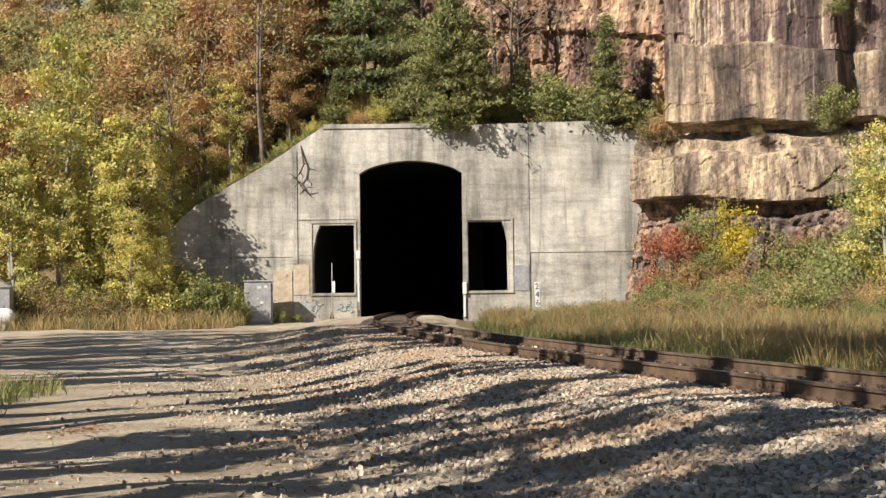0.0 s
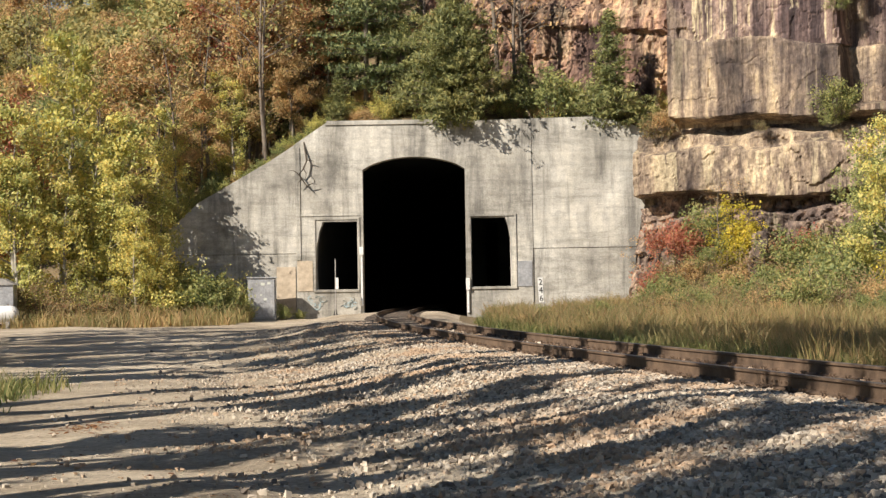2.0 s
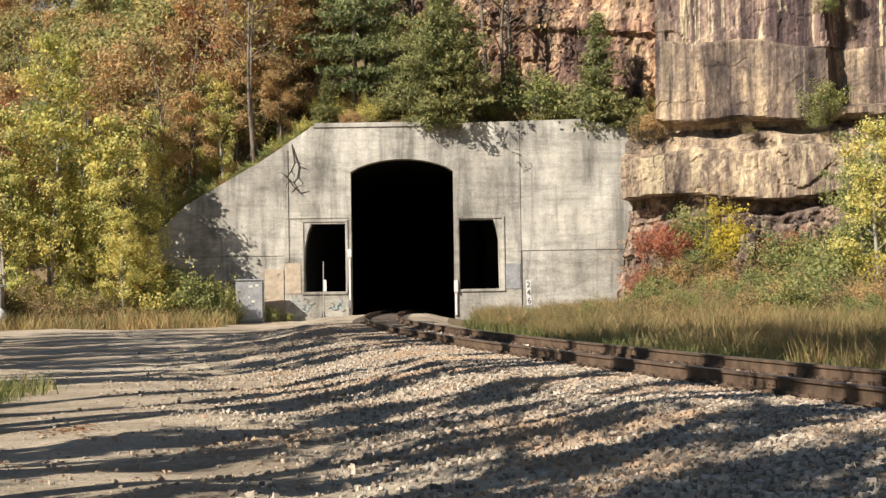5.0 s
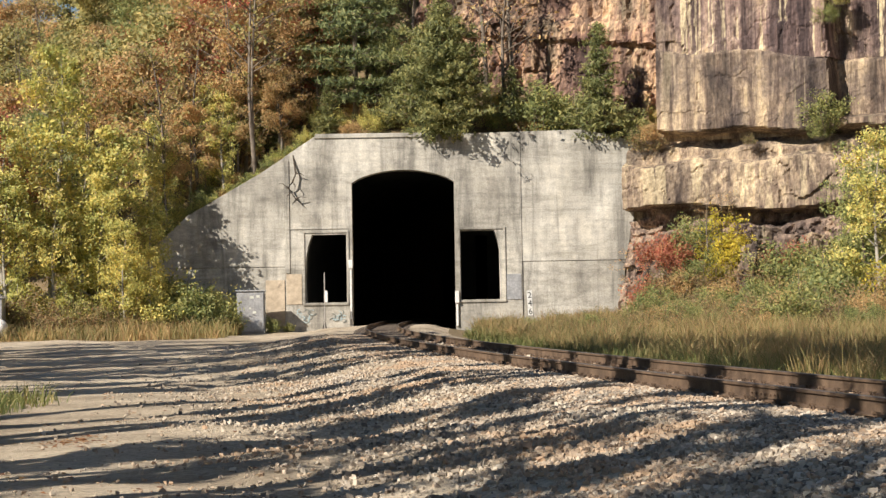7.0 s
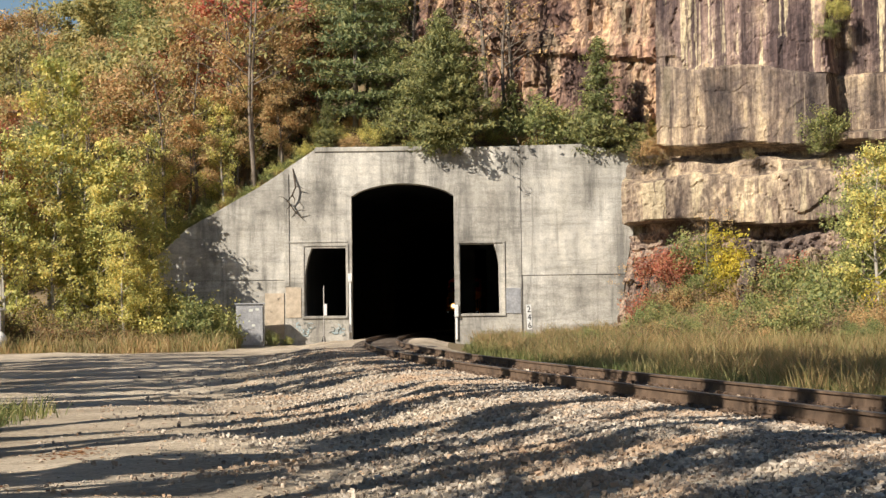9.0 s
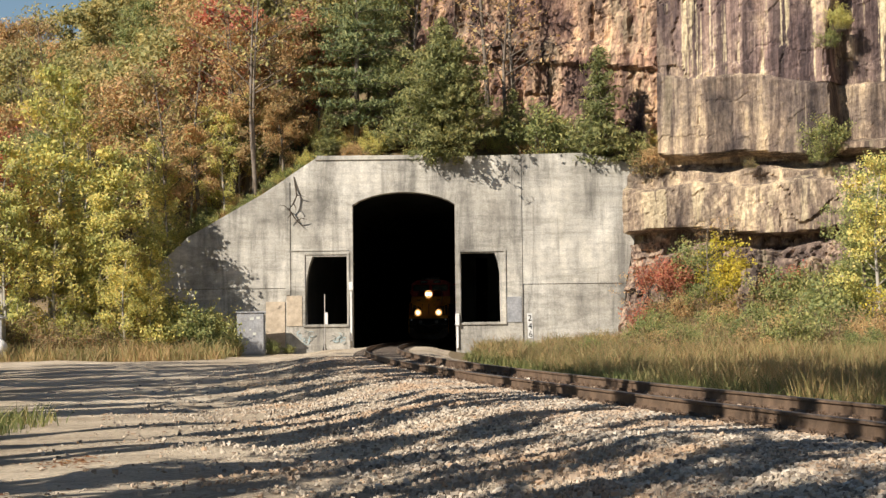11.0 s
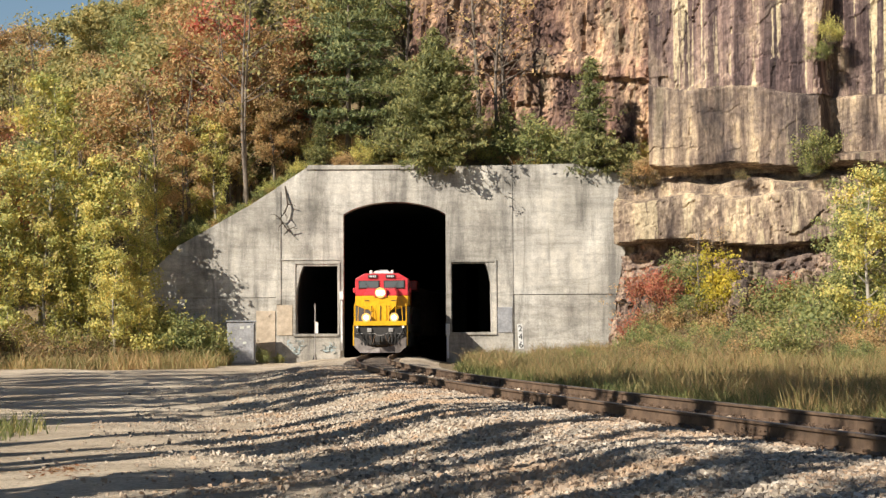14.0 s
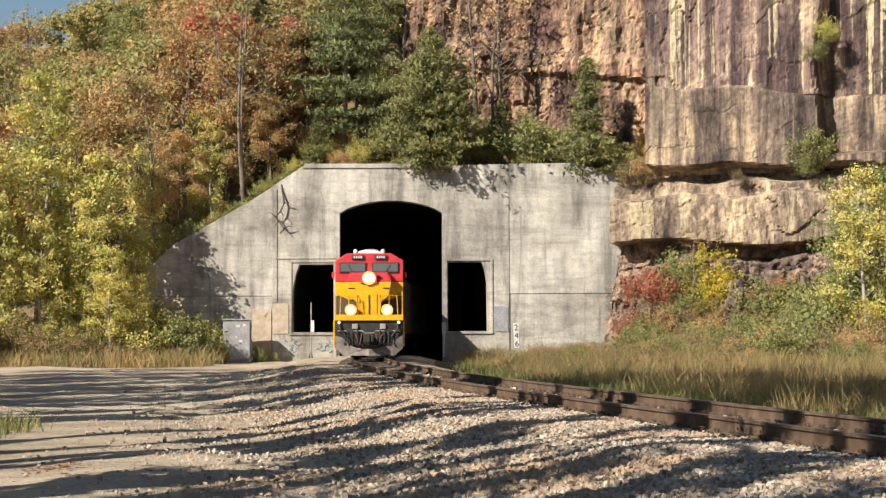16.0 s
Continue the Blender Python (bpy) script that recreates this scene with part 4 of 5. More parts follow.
    # a belt of trees along the far side of the yard, beyond the view, which shades it
    for kind, x, y, s in (
            ("green", -8.6, 4.2, 0.9), 
            
            ("yard", -18.6, 38, 0.9), ("yard_b", -23, 40, 1.0), ("yard", -21.4, 45, 1.0), ("yard", -20.5, 50.5, 0.9), ("yard_b", -25, 53.5, 1.1), ("yard", -23.5, 58, 0.95), ("yard", -22.5, 64, 0.9), ("yard_b", -28, 65, 1.1), ("yard", -26, 70, 0.95),
            ("yard_b", -29, 74, 1.05), ("yard", -27.6, 79, 0.9), ("yard", -31, 56, 1.0), ("yard", -30, 44, 1.0), ("yard", -31, 34, 1.0), ("yard_b", -8.0, -1.5, 0.9), ("yard", -12.5, -4, 1.0), ("yard_b", -7.4, 4.0, 0.75), ("yard_b", -21, 2, 1.0), ("yard", -21, 47, 1.1), ("yard", -24, 62, 1.1)):
        rows.append((kind, x, y, s))
    # a row of tall narrow trees along the yard, whose long shadows stripe the gravel and the bank
    for c, size, tall in ((-7.8, 0.62, 1.5), (-10.2, 0.5, 1.8), (-12.4, 0.42, 2.0), (-14.8, 0.55, 1.6), (-17.6, 0.8, 1.2), (-20.8, 0.42, 2.0), (-23.4, 0.36, 2.3), (-25.6, 0.3, 2.5), (-31.4, 0.7, 1.4), (-34.6, 0.6, 1.6), (-38.0, 0.9, 1.1),
                          (-42.0, 1.0, 1.0), (-45.6, 0.7, 1.4), (-49.6, 1.1, 1.0), (-54.0, 1.2, 0.95), (-58.6, 0.9, 1.15), (-63.0, 1.2, 0.95), (-68.5, 1.0, 1.1)):
        x = (0.3365 * c - 5) / 1.225 + 0.7 * math.sin(c * 3)
        rows.append(("column", x, (0.669 * x - c) / 0.743, size, {"tall": tall}))
    # half-bare trees between them cast finer streaks
    for c in (-9.0, -11.4, -13.5, -16.3, -22.2, -33.0, -36.2, -40.0, -44.0, -47.5, -52.0, -56.5, -61.0):
        x = (0.3365 * c - 5) / 1.225 - 1.5 + 1.2 * math.sin(c * 5)
        rows.append(("yard_b", x, (0.669 * x - c) / 0.743, 0.8 + 0.25 * math.sin(c * 7)))
    for x, y, size in ((-11.6, 19.6, 1.1), (-12.4, 24.6, 1.15), (-17.5, 31.5, 1.1)):
        rows.append(("high", x, y, size))
    place_all(K, rows, used)


def build_shrubs():
    K = {
        "red": shrub("sumac_bush", 21, 2.2, 1.5, 3250, 0.07, LEAF["red"], "low red-leaved sumac bush at the cliff's foot"),
        "yellow": shrub("yellow_bush", 22, 2.4, 1.2, 3000, 0.07, LEAF["bright"], "bright yellow-leaved bush below the ledge"),
        "green": shrub("green_bush", 23, 2.2, 1.5, 3750, 0.07, LEAF["green"], "tangled green bush with fading leaves"),
        "mixed": shrub("yellow_green_bush", 24, 3.0, 1.7, 4000, 0.07, LEAF["yellow"], "yellow-green bush on the bank"),
        "tan": shrub("olive_bush", 26, 2.0, 1.4, 2000, 0.07, LEAF["weed"], "straggling olive and tan bush on the bank"),
        "brown": shrub("brown_bush", 25, 1.8, 1.4, 2750, 0.07, LEAF["orange"], "rusty brown bush among dry grass"),
    }
    rng = random.Random(8)
    rows = [
        ("red", 13.3, 113.6, 1.0, {"z": 3.4}), ("red", 14.4, 113.0, 1.0, {"z": 3.2}), ("tan", 13.4, 112.2, 0.9), ("tan", 15.6, 110.8, 0.8), ("red", 12.6, 112.9, 1.0), ("red", 20.3, 109.6, 0.9, {"z": 3.0}), ("yellow", 17.0, 112.0, 1.25, {"z": 3.6}), ("yellow", 17.6, 111.4, 1.0, {"z": 3.0}), ("yellow", 16.4, 111.4, 0.8), ("green", 15.4, 113.4, 1.1, {"z": 4.0}), ("green", 16.4, 112.2, 1.0), ("green", 15.2, 111.6, 0.7), ("brown", 14.0, 111.4, 0.8), ("tan", 18.8, 110.4, 0.8), ("green", 19.8, 109.0, 1.3), ("green", 21.2, 108.0, 1.2), ("tan", 18.2, 109.0, 1.1),
        ("green", -15.4, 114.6, 1.5), ("green", -17.2, 114.0, 1.7), ("green", -13.7, 115.2, 1.1), ("mixed", -15.4, 111.0, 1.25), ("green", -14.8, 110.8, 1.3), ("mixed", -16.4, 110.2, 1.3), ("green", -13.2, 111.4, 1.15), ("mixed", -13.0, 113.0, 0.8), ("tan", -17.8, 109.8, 1.3), ("green", -14.6, 113.5, 1.0), ("green", -13.0, 113.8, 0.9), ("green", -16.6, 113.0, 1.0), ("green", -18.4, 111.5, 0.9), ("mixed", -12.9, 115.8, 0.95), ("green", -11.9, 112.8, 0.5), ("green", -9.9, 115.6, 0.4), ("green", -8.9, 116.2, 0.25),
        ("green", 22.0, 96.0, 1.7), ("tan", 20.6, 88.0, 1.0), ("green", 21.6, 99, 1.5), ("green", 24.0, 104, 2.0), ("green", 23.5, 101, 1.9), ("tan", 21.2, 91, 1.1), ("green", 20.0, 98.0, 1.1), ("yellow", 21.4, 92, 1.1),
        ("green", 12.8, 110.0, 0.8), ("brown", 12.2, 109.5, 0.7), ("tan", 9.2, 114.5, 0.35), ("tan", 9.9, 115.2, 0.45), ("brown", 16.3, 108.5, 0.9), ("green", 17.8, 106.5, 0.9), ("brown", 18.8, 107.8, 0.9), ("tan", 19.2, 104, 0.9), ("green", 15.4, 107, 0.8), ("tan", 13.4, 107, 0.7),
        ("green", 20.0, 103, 1.2), ("tan", 16.6, 103, 0.7), ("brown", 18.0, 100, 0.8), ("green", 14.6, 103.5, 0.6), ("mixed", -1.2, 118.6, 0.4),
        ("brown", 13.2, 115.3, 0.6, {"z": 11.2}), ("tan", 12.9, 116.0, 0.8, {"z": 10.6}), ("tan", 18.6, 112.6, 0.3, {"z": 10.7}), ("green", 22.4, 110.9, 0.6, {"z": 10.9}), ("green", 22.8, 110.6, 0.9, {"z": 11.6}), ("green", 23.0, 110.9, 0.5, {"z": 17.6}), ("mixed", 23.6, 110.6, 0.5, {"z": 18.6}), ("green", 12.5, 117.4, 0.7, {"z": 11.3}), ("green", 6.8, 118.9, 1.5), ("green", 8.0, 119.2, 1.1),
        ("brown", -19.8, 108.5, 0.7), ("brown", -22.5, 108, 0.7), ("green", -21.0, 110.5, 0.9), ("mixed", -23.5, 110.8, 0.9), ("brown", -25.5, 107.5, 0.6), ("green", -27.5, 108, 0.9), ("mixed", -19.0, 110.4, 0.8), ("mixed", -20.8, 109.2, 0.9), ("mixed", -23.0, 108.6, 0.9), ("green", -24.6, 109.2, 0.9), ("mixed", -26.0, 109.0, 1.0), ("green", -17.4, 111.6, 0.8), ("tan", -19.6, 107.6, 0.9), ("tan", -21.2, 106.8, 1.0), ("tan", -22.8, 106.6, 1.1), ("tan", -24.2, 106.0, 1.0), ("tan", -25.4, 106.4, 1.2), ("tan", -18.2, 109.2, 0.8), ("green", -16.4, 110.8, 0.8), ("tan", -26.4, 107.6, 1.3),
    ]
    for _ in range(120):
        y = 74 + 36 * rng.random()
        x = y * (0.105 + 0.135 * rng.random())
        u = x - track_x(y)
        if u > 7.5 and x < 10.5 + (117 - y) * 2:
            rows.append((rng.choice(["brown", "tan", "green", "tan", "tan", "green", "brown", "green"]), x, y, (0.2 + 0.5 * rng.random() ** 2) * (0.6 if u < 10 else 1.1)))
    for _ in range(46):
        y = 70 + 44 * rng.random()
        rows.append((rng.choice(["tan", "brown", "green", "tan", "brown", "tan"]), track_x(y) + 5.2 + 7 * rng.random(), y, 0.16 + 0.22 * rng.random()))
    for _ in range(60):
        x = -19 + 34 * rng.random()
        y = 118.8 + 4 * rng.random()
        if not -3 < x < 3.5:
            rows.append((rng.choice(["brown", "green", "mixed", "brown"]), x, y + (2 * rng.random() if x < -6 else 0), 0.35 + (0.75 if x < -7 else 0.3) * rng.random()))
    # growth along the crest of the sloping wing
    for k in range(44):
        x = -18.4 + 11.5 * k / 43
        rows.append((rng.choice(["green", "mixed", "brown", "green"]), x, 118.7 + 0.5 * rng.random(), 0.2 + 0.22 * rng.random()))
    place_all(K, rows, set())


def grass(name, label, mat, spots, height, blades, seed, width=0.006):
    """Tufts of upright bent blades."""
    rng = np.random.default_rng(seed)
    spots = np.asarray(spots)
    n = len(spots) * blades
    p = np.repeat(spots, blades, 0) + rng.normal(0, 0.13, (n, 2))
    h = height * (0.4 + 0.8 * rng.random(n)) * np.repeat(0.45 + 1.1 * rng.random(len(spots)) ** 1.5, blades)
    z = ground_z(p[:, 0], p[:, 1]) - 0.03
    a = rng.random(n) * 6.283
    lean = rng.normal(0, 0.45, (n, 2)) * h[:, None]
    w = width * (0.7 + 0.6 * rng.random(n)) * (1 + p[:, 1] / 40)
    dx, dy = np.cos(a) * w, np.sin(a) * w
    v = np.stack([
        np.stack([p[:, 0] - dx, p[:, 1] - dy, z], -1), np.stack([p[:, 0] + dx, p[:, 1] + dy, z], -1),
        np.stack([p[:, 0] + dx * 0.8 + lean[:, 0] * 0.35, p[:, 1] + dy * 0.8 + lean[:, 1] * 0.35, z + h * 0.6], -1), np.stack([p[:, 0] - dx * 0.8 + lean[:, 0] * 0.35, p[:, 1] - dy * 0.8 + lean[:, 1] * 0.35, z + h * 0.6], -1),
        np.stack([p[:, 0] + lean[:, 0], p[:, 1] + lean[:, 1], z + h], -1)], 1)
    k = 5 * np.arange(n)[:, None]
    faces = np.concatenate([np.array([[0, 1, 2]]) + k, np.array([[0, 2, 3]]) + k, np.array([[3, 2, 4]]) + k])
    return tagged(raw(name, v.reshape(-1, 3), faces, mat), label, "grass", kind="stuff")


def build_grass():
    rng = np.random.default_rng(77)

    def strip(n, y0, y1, u0, u1):
        y = y0 + (y1 - y0) * rng.random(n)
        u = u0 + (u1 - u0) * rng.random(n) ** 1.2
        p = np.stack([track_x(y) + u, y], -1)
        worn = (p[:, 0] > 0.044 * y) & (p[:, 0] < 0.054 * y) & (y > 82)      # trodden round the milepost
        return p[~worn]
    grass("dry_grass", "tall dry autumn grass and weeds beside the track", LEAF["grass"], np.concatenate([strip(1600, 60, 90, 4.2, 20), strip(2800, 90, 114, 5.2, 20), strip(2400, 26, 60, 3.6, 14)]), 0.55, 20, 1, 0.0042)
    grass("green_grass", "green grass growing beside the ballast", LEAF["lawn"], np.concatenate([strip(1700, 20, 70, 3.0, 9), strip(600, 70, 92, 4.0, 9), strip(300, 92, 112, 5.2, 9)]), 0.38, 20, 2, 0.0042)
    grass("weeds", "tall rusty weeds in front of the portal wall", LEAF["weed"], np.concatenate([strip(1000, 88, 115, 5.0, 17), strip(450, 55, 88, 5.0, 14)]), 0.72, 16, 6, 0.004)
    left = np.stack([-33 + 21.5 * rng.random(1800), 101 + 12 * rng.random(1800)], -1)
    grass("dry_grass", "dry tan grass along the yard's edge", LEAF["grass"], left, 0.8, 7, 3)
    lawn = np.stack([-26 + 14 * rng.random(500), 103 + 9 * rng.random(500)], -1)
    grass("green_grass", "green grass along the yard's edge", LEAF["lawn"], lawn, 0.6, 7, 4)
    tuft = np.stack([-7.5 + rng.normal(0, 0.45, 130), 30.5 + rng.normal(0, 1.6, 130)], -1)
    grass("grass_tuft", "patch of green grass on the gravel yard", LEAF["lawn"], tuft, 0.3, 14, 5, 0.006)


# ---- locomotive ----
def lathe_y(x, z, y0, y1, r0, r1, sides=20, bm=None):
    return tube([(x, y0, z), (x, y1, z)], [r0, r1], sides, bm)


def build_locomotive():
    loco = thing("locomotive", "red and yellow diesel locomotive with lit headlights and grey plough", "locomotive")
    # grey plough blade, swept back to both sides
    bm = bmesh.new()
    for s in (-1, 1):
        own = bmesh.new()
        a = [(0, 0.0, 0.10), (s * 1.15, 0.32, 0.10), (s * 1.5, 0.42, 0.42), (s * 1.52, 0.44, 1.0), (s * 1.2, 0.36, 0.9), (s * 0.75, 0.24, 0.5), (s * 0.3, 0.12, 0.4), (0, 0.08, 0.4)]
        va = [own.verts.new(p) for p in a]
        vb = [own.verts.new((x, y + 0.06, z)) for x, y, z in a]
        own.faces.new(va)
        own.faces.new(vb[::-1])
        for i in range(len(a)):
            j = (i + 1) % len(a)
            own.faces.new((va[i], vb[i], vb[j], va[j]))
        bmesh.ops.recalc_face_normals(own, faces=own.faces[:])
        join(bm, own)
    part("plough", bm, PLOUGH, loco, "dusty grey steel plough")
    part("front_plate", box(-1.5, 1.5, 0.45, 0.6, 0.55, 1.72, 0.03), BLACK, loco)
    # coupler
    cp = box(-0.16, 0.16, -0.25, 0.5, 0.74, 1.0, 0.04)
    box(-0.24, 0.06, -0.42, -0.15, 0.68, 1.06, 0.05, cp)
    box(0.1, 0.22, -0.38, -0.12, 0.72, 1.02, 0.04, cp)
    part("coupler", cp, BLACK, loco)
    for x in (-0.95, -0.75, -0.5, 0.5, 0.7, 0.9):
        part("hose", tube([(x, 0.42, 1.25), (x, 0.25, 1.15), (x * 0.97, 0.2, 0.7), (x * 0.9, 0.3, 0.5)], 0.035, 8), BLACK, loco)
    for s in (-1, 1):
        part("mu_socket", box(s * 0.62 - 0.13, s * 0.62 + 0.13, 0.34, 0.46, 1.28, 1.52, 0.03), GREY, loco)
        part("draft_bracket", prism([(s * 0.35, 1.1), (s * 0.95, 1.3), (s * 1.05, 1.15), (s * 0.5, 0.75)], 0.3, 0.46, bevel=0.02), BLACK, loco)
        part("air_pipe", tube([(s * 1.3, 0.42, 1.5), (s * 1.28, 0.28, 1.3), (s * 1.0, 0.24, 0.95), (s * 1.1, 0.26, 0.6)], 0.045, 8), BLACK, loco)
        part("uncoupling_chain", tube([(s * 0.3, 0.3, 1.1), (s * 0.42, 0.2, 0.6), (s * 0.6, 0.26, 1.05)], 0.03, 6), RUST, loco)
    part("cut_lever", tube([(-1.4, 0.38, 1.2), (-0.3, 0.36, 1.2), (-0.2, 0.2, 1.1), (0.2, 0.2, 1.1), (0.3, 0.36, 1.2), (1.4, 0.38, 1.2)], 0.022, 6), GREY, loco)
    # platform with a yellow sill, steps at both corners
    part("platform", box(-1.52, 1.52, 0.4, 3.0, 1.72, 1.82, 0.02), BLACK, loco)
    part("sill", box(-1.53, 1.53, 0.33, 0.42, 1.66, 1.92, 0.02), YELLOW, loco)
    for s in (-1, 1):
        st = bmesh.new()
        for k, z in enumerate((0.55, 0.9, 1.25, 1.55)):
            box(s * 1.52 - 0.08, s * 1.52 + 0.04, 0.6, 1.2, z, z + 0.04, 0.008, st)
        box(s * 1.5 - 0.03, s * 1.5 + 0.03, 0.56, 0.6, 0.5, 1.72, 0.01, st)
        box(s * 1.5 - 0.03, s * 1.5 + 0.03, 1.2, 1.24, 0.5, 1.72, 0.01, st)
        part("step", st, BLACK, loco)
        part("step_edge", box(s * 1.56 - 0.03, s * 1.56 + 0.03, 0.54, 0.57, 0.5, 1.7, 0.005), YELLOW, loco)
        # corner hand rail and front rail
        part("handrail", tube([(s * 1.5, 0.45, 1.8), (s * 1.5, 0.45, 2.75), (s * 1.48, 0.7, 2.95), (s * 1.5, 1.3, 2.95), (s * 1.5, 1.35, 1.8)], 0.022, 8), YELLOW, loco)
        part("front_rail", tube([(s * 1.3, 0.45, 1.85), (s * 1.25, 0.45, 2.78), (s * 0.55, 0.45, 2.78), (s * 0.48, 0.45, 1.85)], 0.022, 8), YELLOW, loco)
        part("stanchion", tube([(s * 0.9, 0.45, 1.85), (s * 0.9, 0.45, 2.78)], 0.018, 6), YELLOW, loco)
        # ditch light: round case, burning lens, and a rim glowing orange as its glare
        dl = part("ditch_light", box(s * 0.81 - 0.2, s * 0.81 + 0.2, 0.36, 0.6, 1.93, 2.33, 0.05), BLACK, loco)
        part("rim", lathe_y(s * 0.81, 2.13, 0.31, 0.37, 0.26, 0.265), LAMP_GLARE, dl, "rim glowing orange as the lamp's glare")
        part("lens", lathe_y(s * 0.81, 2.13, 0.3085, 0.3125, 0.155, 0.155), LAMP, dl, "burning headlight lens")
        part("marker_lamp", lathe_y(s * 1.33, 1.58, 0.36, 0.46, 0.07, 0.08, 12), MARKER, loco)
    # nose: yellow front, narrow below, flaring to the cab, red brow on top
    nose = part("nose", prism([(-0.52, 1.82), (-0.52, 2.45), (-0.9, 2.78), (-1.0, 3.4), (1.0, 3.4), (0.9, 2.78), (0.52, 2.45), (0.52, 1.82)], 0.75, 2.4, bevel=0.04), YELLOW, loco)
    part("nose_door", box(-0.36, 0.36, 0.71, 0.76, 1.86, 2.85, 0.015), YELLOW, nose)
    part("door_bar", box(-0.02, 0.02, 0.66, 0.72, 1.95, 2.8, 0.008), BLACK, nose)
    for s in (-1, 1):
        part("grab_iron", tube([(s * 0.5, 0.74, 2.0), (s * 0.5, 0.66, 2.05), (s * 0.5, 0.66, 2.75), (s * 0.5, 0.74, 2.8)], 0.02, 6), BLACK, nose)
        part("emblem_bar", box(s * 0.78 - 0.14, s * 0.78 + 0.14, 0.735, 0.745, 3.08, 3.14), BLACK, nose)
    own = bmesh.new()
    a = [(-1.0, 0.74, 3.4), (1.0, 0.74, 3.4), (1.0, 2.3, 3.4), (-1.0, 2.3, 3.4), (-0.85, 1.15, 3.78), (0.85, 1.15, 3.78), (0.95, 2.3, 3.92), (-0.95, 2.3, 3.92)]
    v = [own.verts.new(p) for p in a]
    for f in ((0, 3, 2, 1), (0, 1, 5, 4), (1, 2, 6, 5), (2, 3, 7, 6), (3, 0, 4, 7), (4, 5, 6, 7)):
        own.faces.new([v[i] for i in f])
    bmesh.ops.bevel(own, geom=own.edges[:], offset=0.05, segments=2, affect="EDGES")
    part("brow", own, RED, loco)
    hl = part("headlight", box(-0.36, 0.36, 0.66, 1.0, 3.33, 3.80, 0.02), RED, loco)
    for s in (-1, 1):
        part("lens", lathe_y(s * 0.10, 3.57, 0.655 + 0.001 * s, 0.6584, 0.16, 0.16), LAMP, hl, "burning headlight lens")
    # glowing disc added as the headlight's halo of glare
    part("glare_disc", lathe_y(0, 3.57, 0.6585, 0.6605, 0.31, 0.31), LAMP_GLARE, hl, "orange glare disc behind the headlight lenses")
    # cab: grey below, yellow band, red above with a raked brow and bevelled roof
    part("cab_base", box(-1.53, 1.53, 2.05, 4.6, 1.8, 2.8, 0.03), CHARCOAL, loco)
    part("cab_band", prism([(-1.55, 2.88), (-1.55, 3.42), (1.55, 3.42), (1.55, 2.88), (0.95, 2.62), (-0.95, 2.62)], 2.0, 4.65, bevel=0.03), YELLOW, loco)
    cab = part("cab", prism([(-1.55, 3.43), (-1.55, 4.42), (-1.0, 4.74), (1.0, 4.74), (1.55, 4.42), (1.55, 3.43)], 2.02, 4.65, bevel=0.05), RED, loco)
    for s in (-1, 1):
        x0, x1 = sorted((s * 0.12, s * 1.36))
        part("window_frame", box(x0, x1, 1.97, 2.03, 3.84, 4.32, 0.03), BLACK, cab)
        part("windshield", box(x0 + 0.06, x1 - 0.06, 1.95, 1.975, 3.9, 4.27, 0.008), GLASS_DARK, cab, "dark grey-blue windshield")
        part("wiper", tube([(s * 0.74, 1.93, 3.86), (s * 0.95, 1.92, 4.2)], 0.012, 5), BLACK, cab)
        nb = part("number_board", box(s * 0.52 - 0.27, s * 0.52 + 0.27, 1.93, 2.1, 4.46, 4.66, 0.02), BLACK, cab)
        part("board_face", box(s * 0.52 - 0.23, s * 0.52 + 0.23, 1.915, 1.935, 4.49, 4.63), GLASS_DARK, nb)
        for k in range(4):
            part("digit_bar", box(s * 0.52 - 0.17 + k * 0.1, s * 0.52 - 0.12 + k * 0.1, 1.905, 1.918, 4.51, 4.61), WHITE, nb)
        part("roof_lamp", tube([(s * 0.62, 2.2, 4.7), (s * 0.62, 2.2, 4.86), (s * 0.62, 2.2, 4.93)], [0.1, 0.1, 0.06], 12), WHITE, cab)
        part("mirror", box(s * 1.66 - 0.06, s * 1.66 + 0.06, 2.5, 2.56, 3.62, 3.9, 0.02), RED, cab)
        part("mirror_arm", tube([(s * 1.52, 2.55, 3.85), (s * 1.68, 2.53, 3.85)], 0.02, 6), BLACK, cab)
        part("side_window", box(s * 1.55 - 0.012, s * 1.55 + 0.012, 2.7, 3.9, 3.6, 4.2, 0.004), GLASS_DARK, cab)
    part("roof_hatch", prism([(-0.55, 4.72), (-0.48, 4.84), (-0.3, 4.91), (0.3, 4.91), (0.48, 4.84), (0.55, 4.72)], 2.4, 4.5, bevel=0.02), WHITE, cab, "pale cab air-conditioner housing")
    horn = bmesh.new()
    for k in (-1, 0, 1):
        tube([(k * 0.12, 4.9, 4.95), (k * 0.16, 4.5, 4.97)], [0.03, 0.08], 10, horn)
    part("horn", horn, SILVER, loco)
    # long hood, frame, tank, bogies with wheels
    hood = part("hood", prism([(-0.95, 1.8), (-0.95, 4.2), (-0.6, 4.55), (0.6, 4.55), (0.95, 4.2), (0.95, 1.8)], 4.66, 21.6, bevel=0.04), RED, loco)
    part("hood_band", box(-0.97, 0.97, 4.7, 21.5, 2.5, 3.1, 0.01), YELLOW, hood)
    for k in range(9):
        y = 5.2 + k * 1.75
        for s in (-1, 1):
            part("hood_door", box(s * 0.965 - 0.012, s * 0.965 + 0.012, y, y + 1.5, 3.2, 4.1, 0.006), RED, hood)
    part("radiator", box(-1.5, 1.5, 17.0, 21.4, 4.1, 4.75, 0.08), RED, hood)
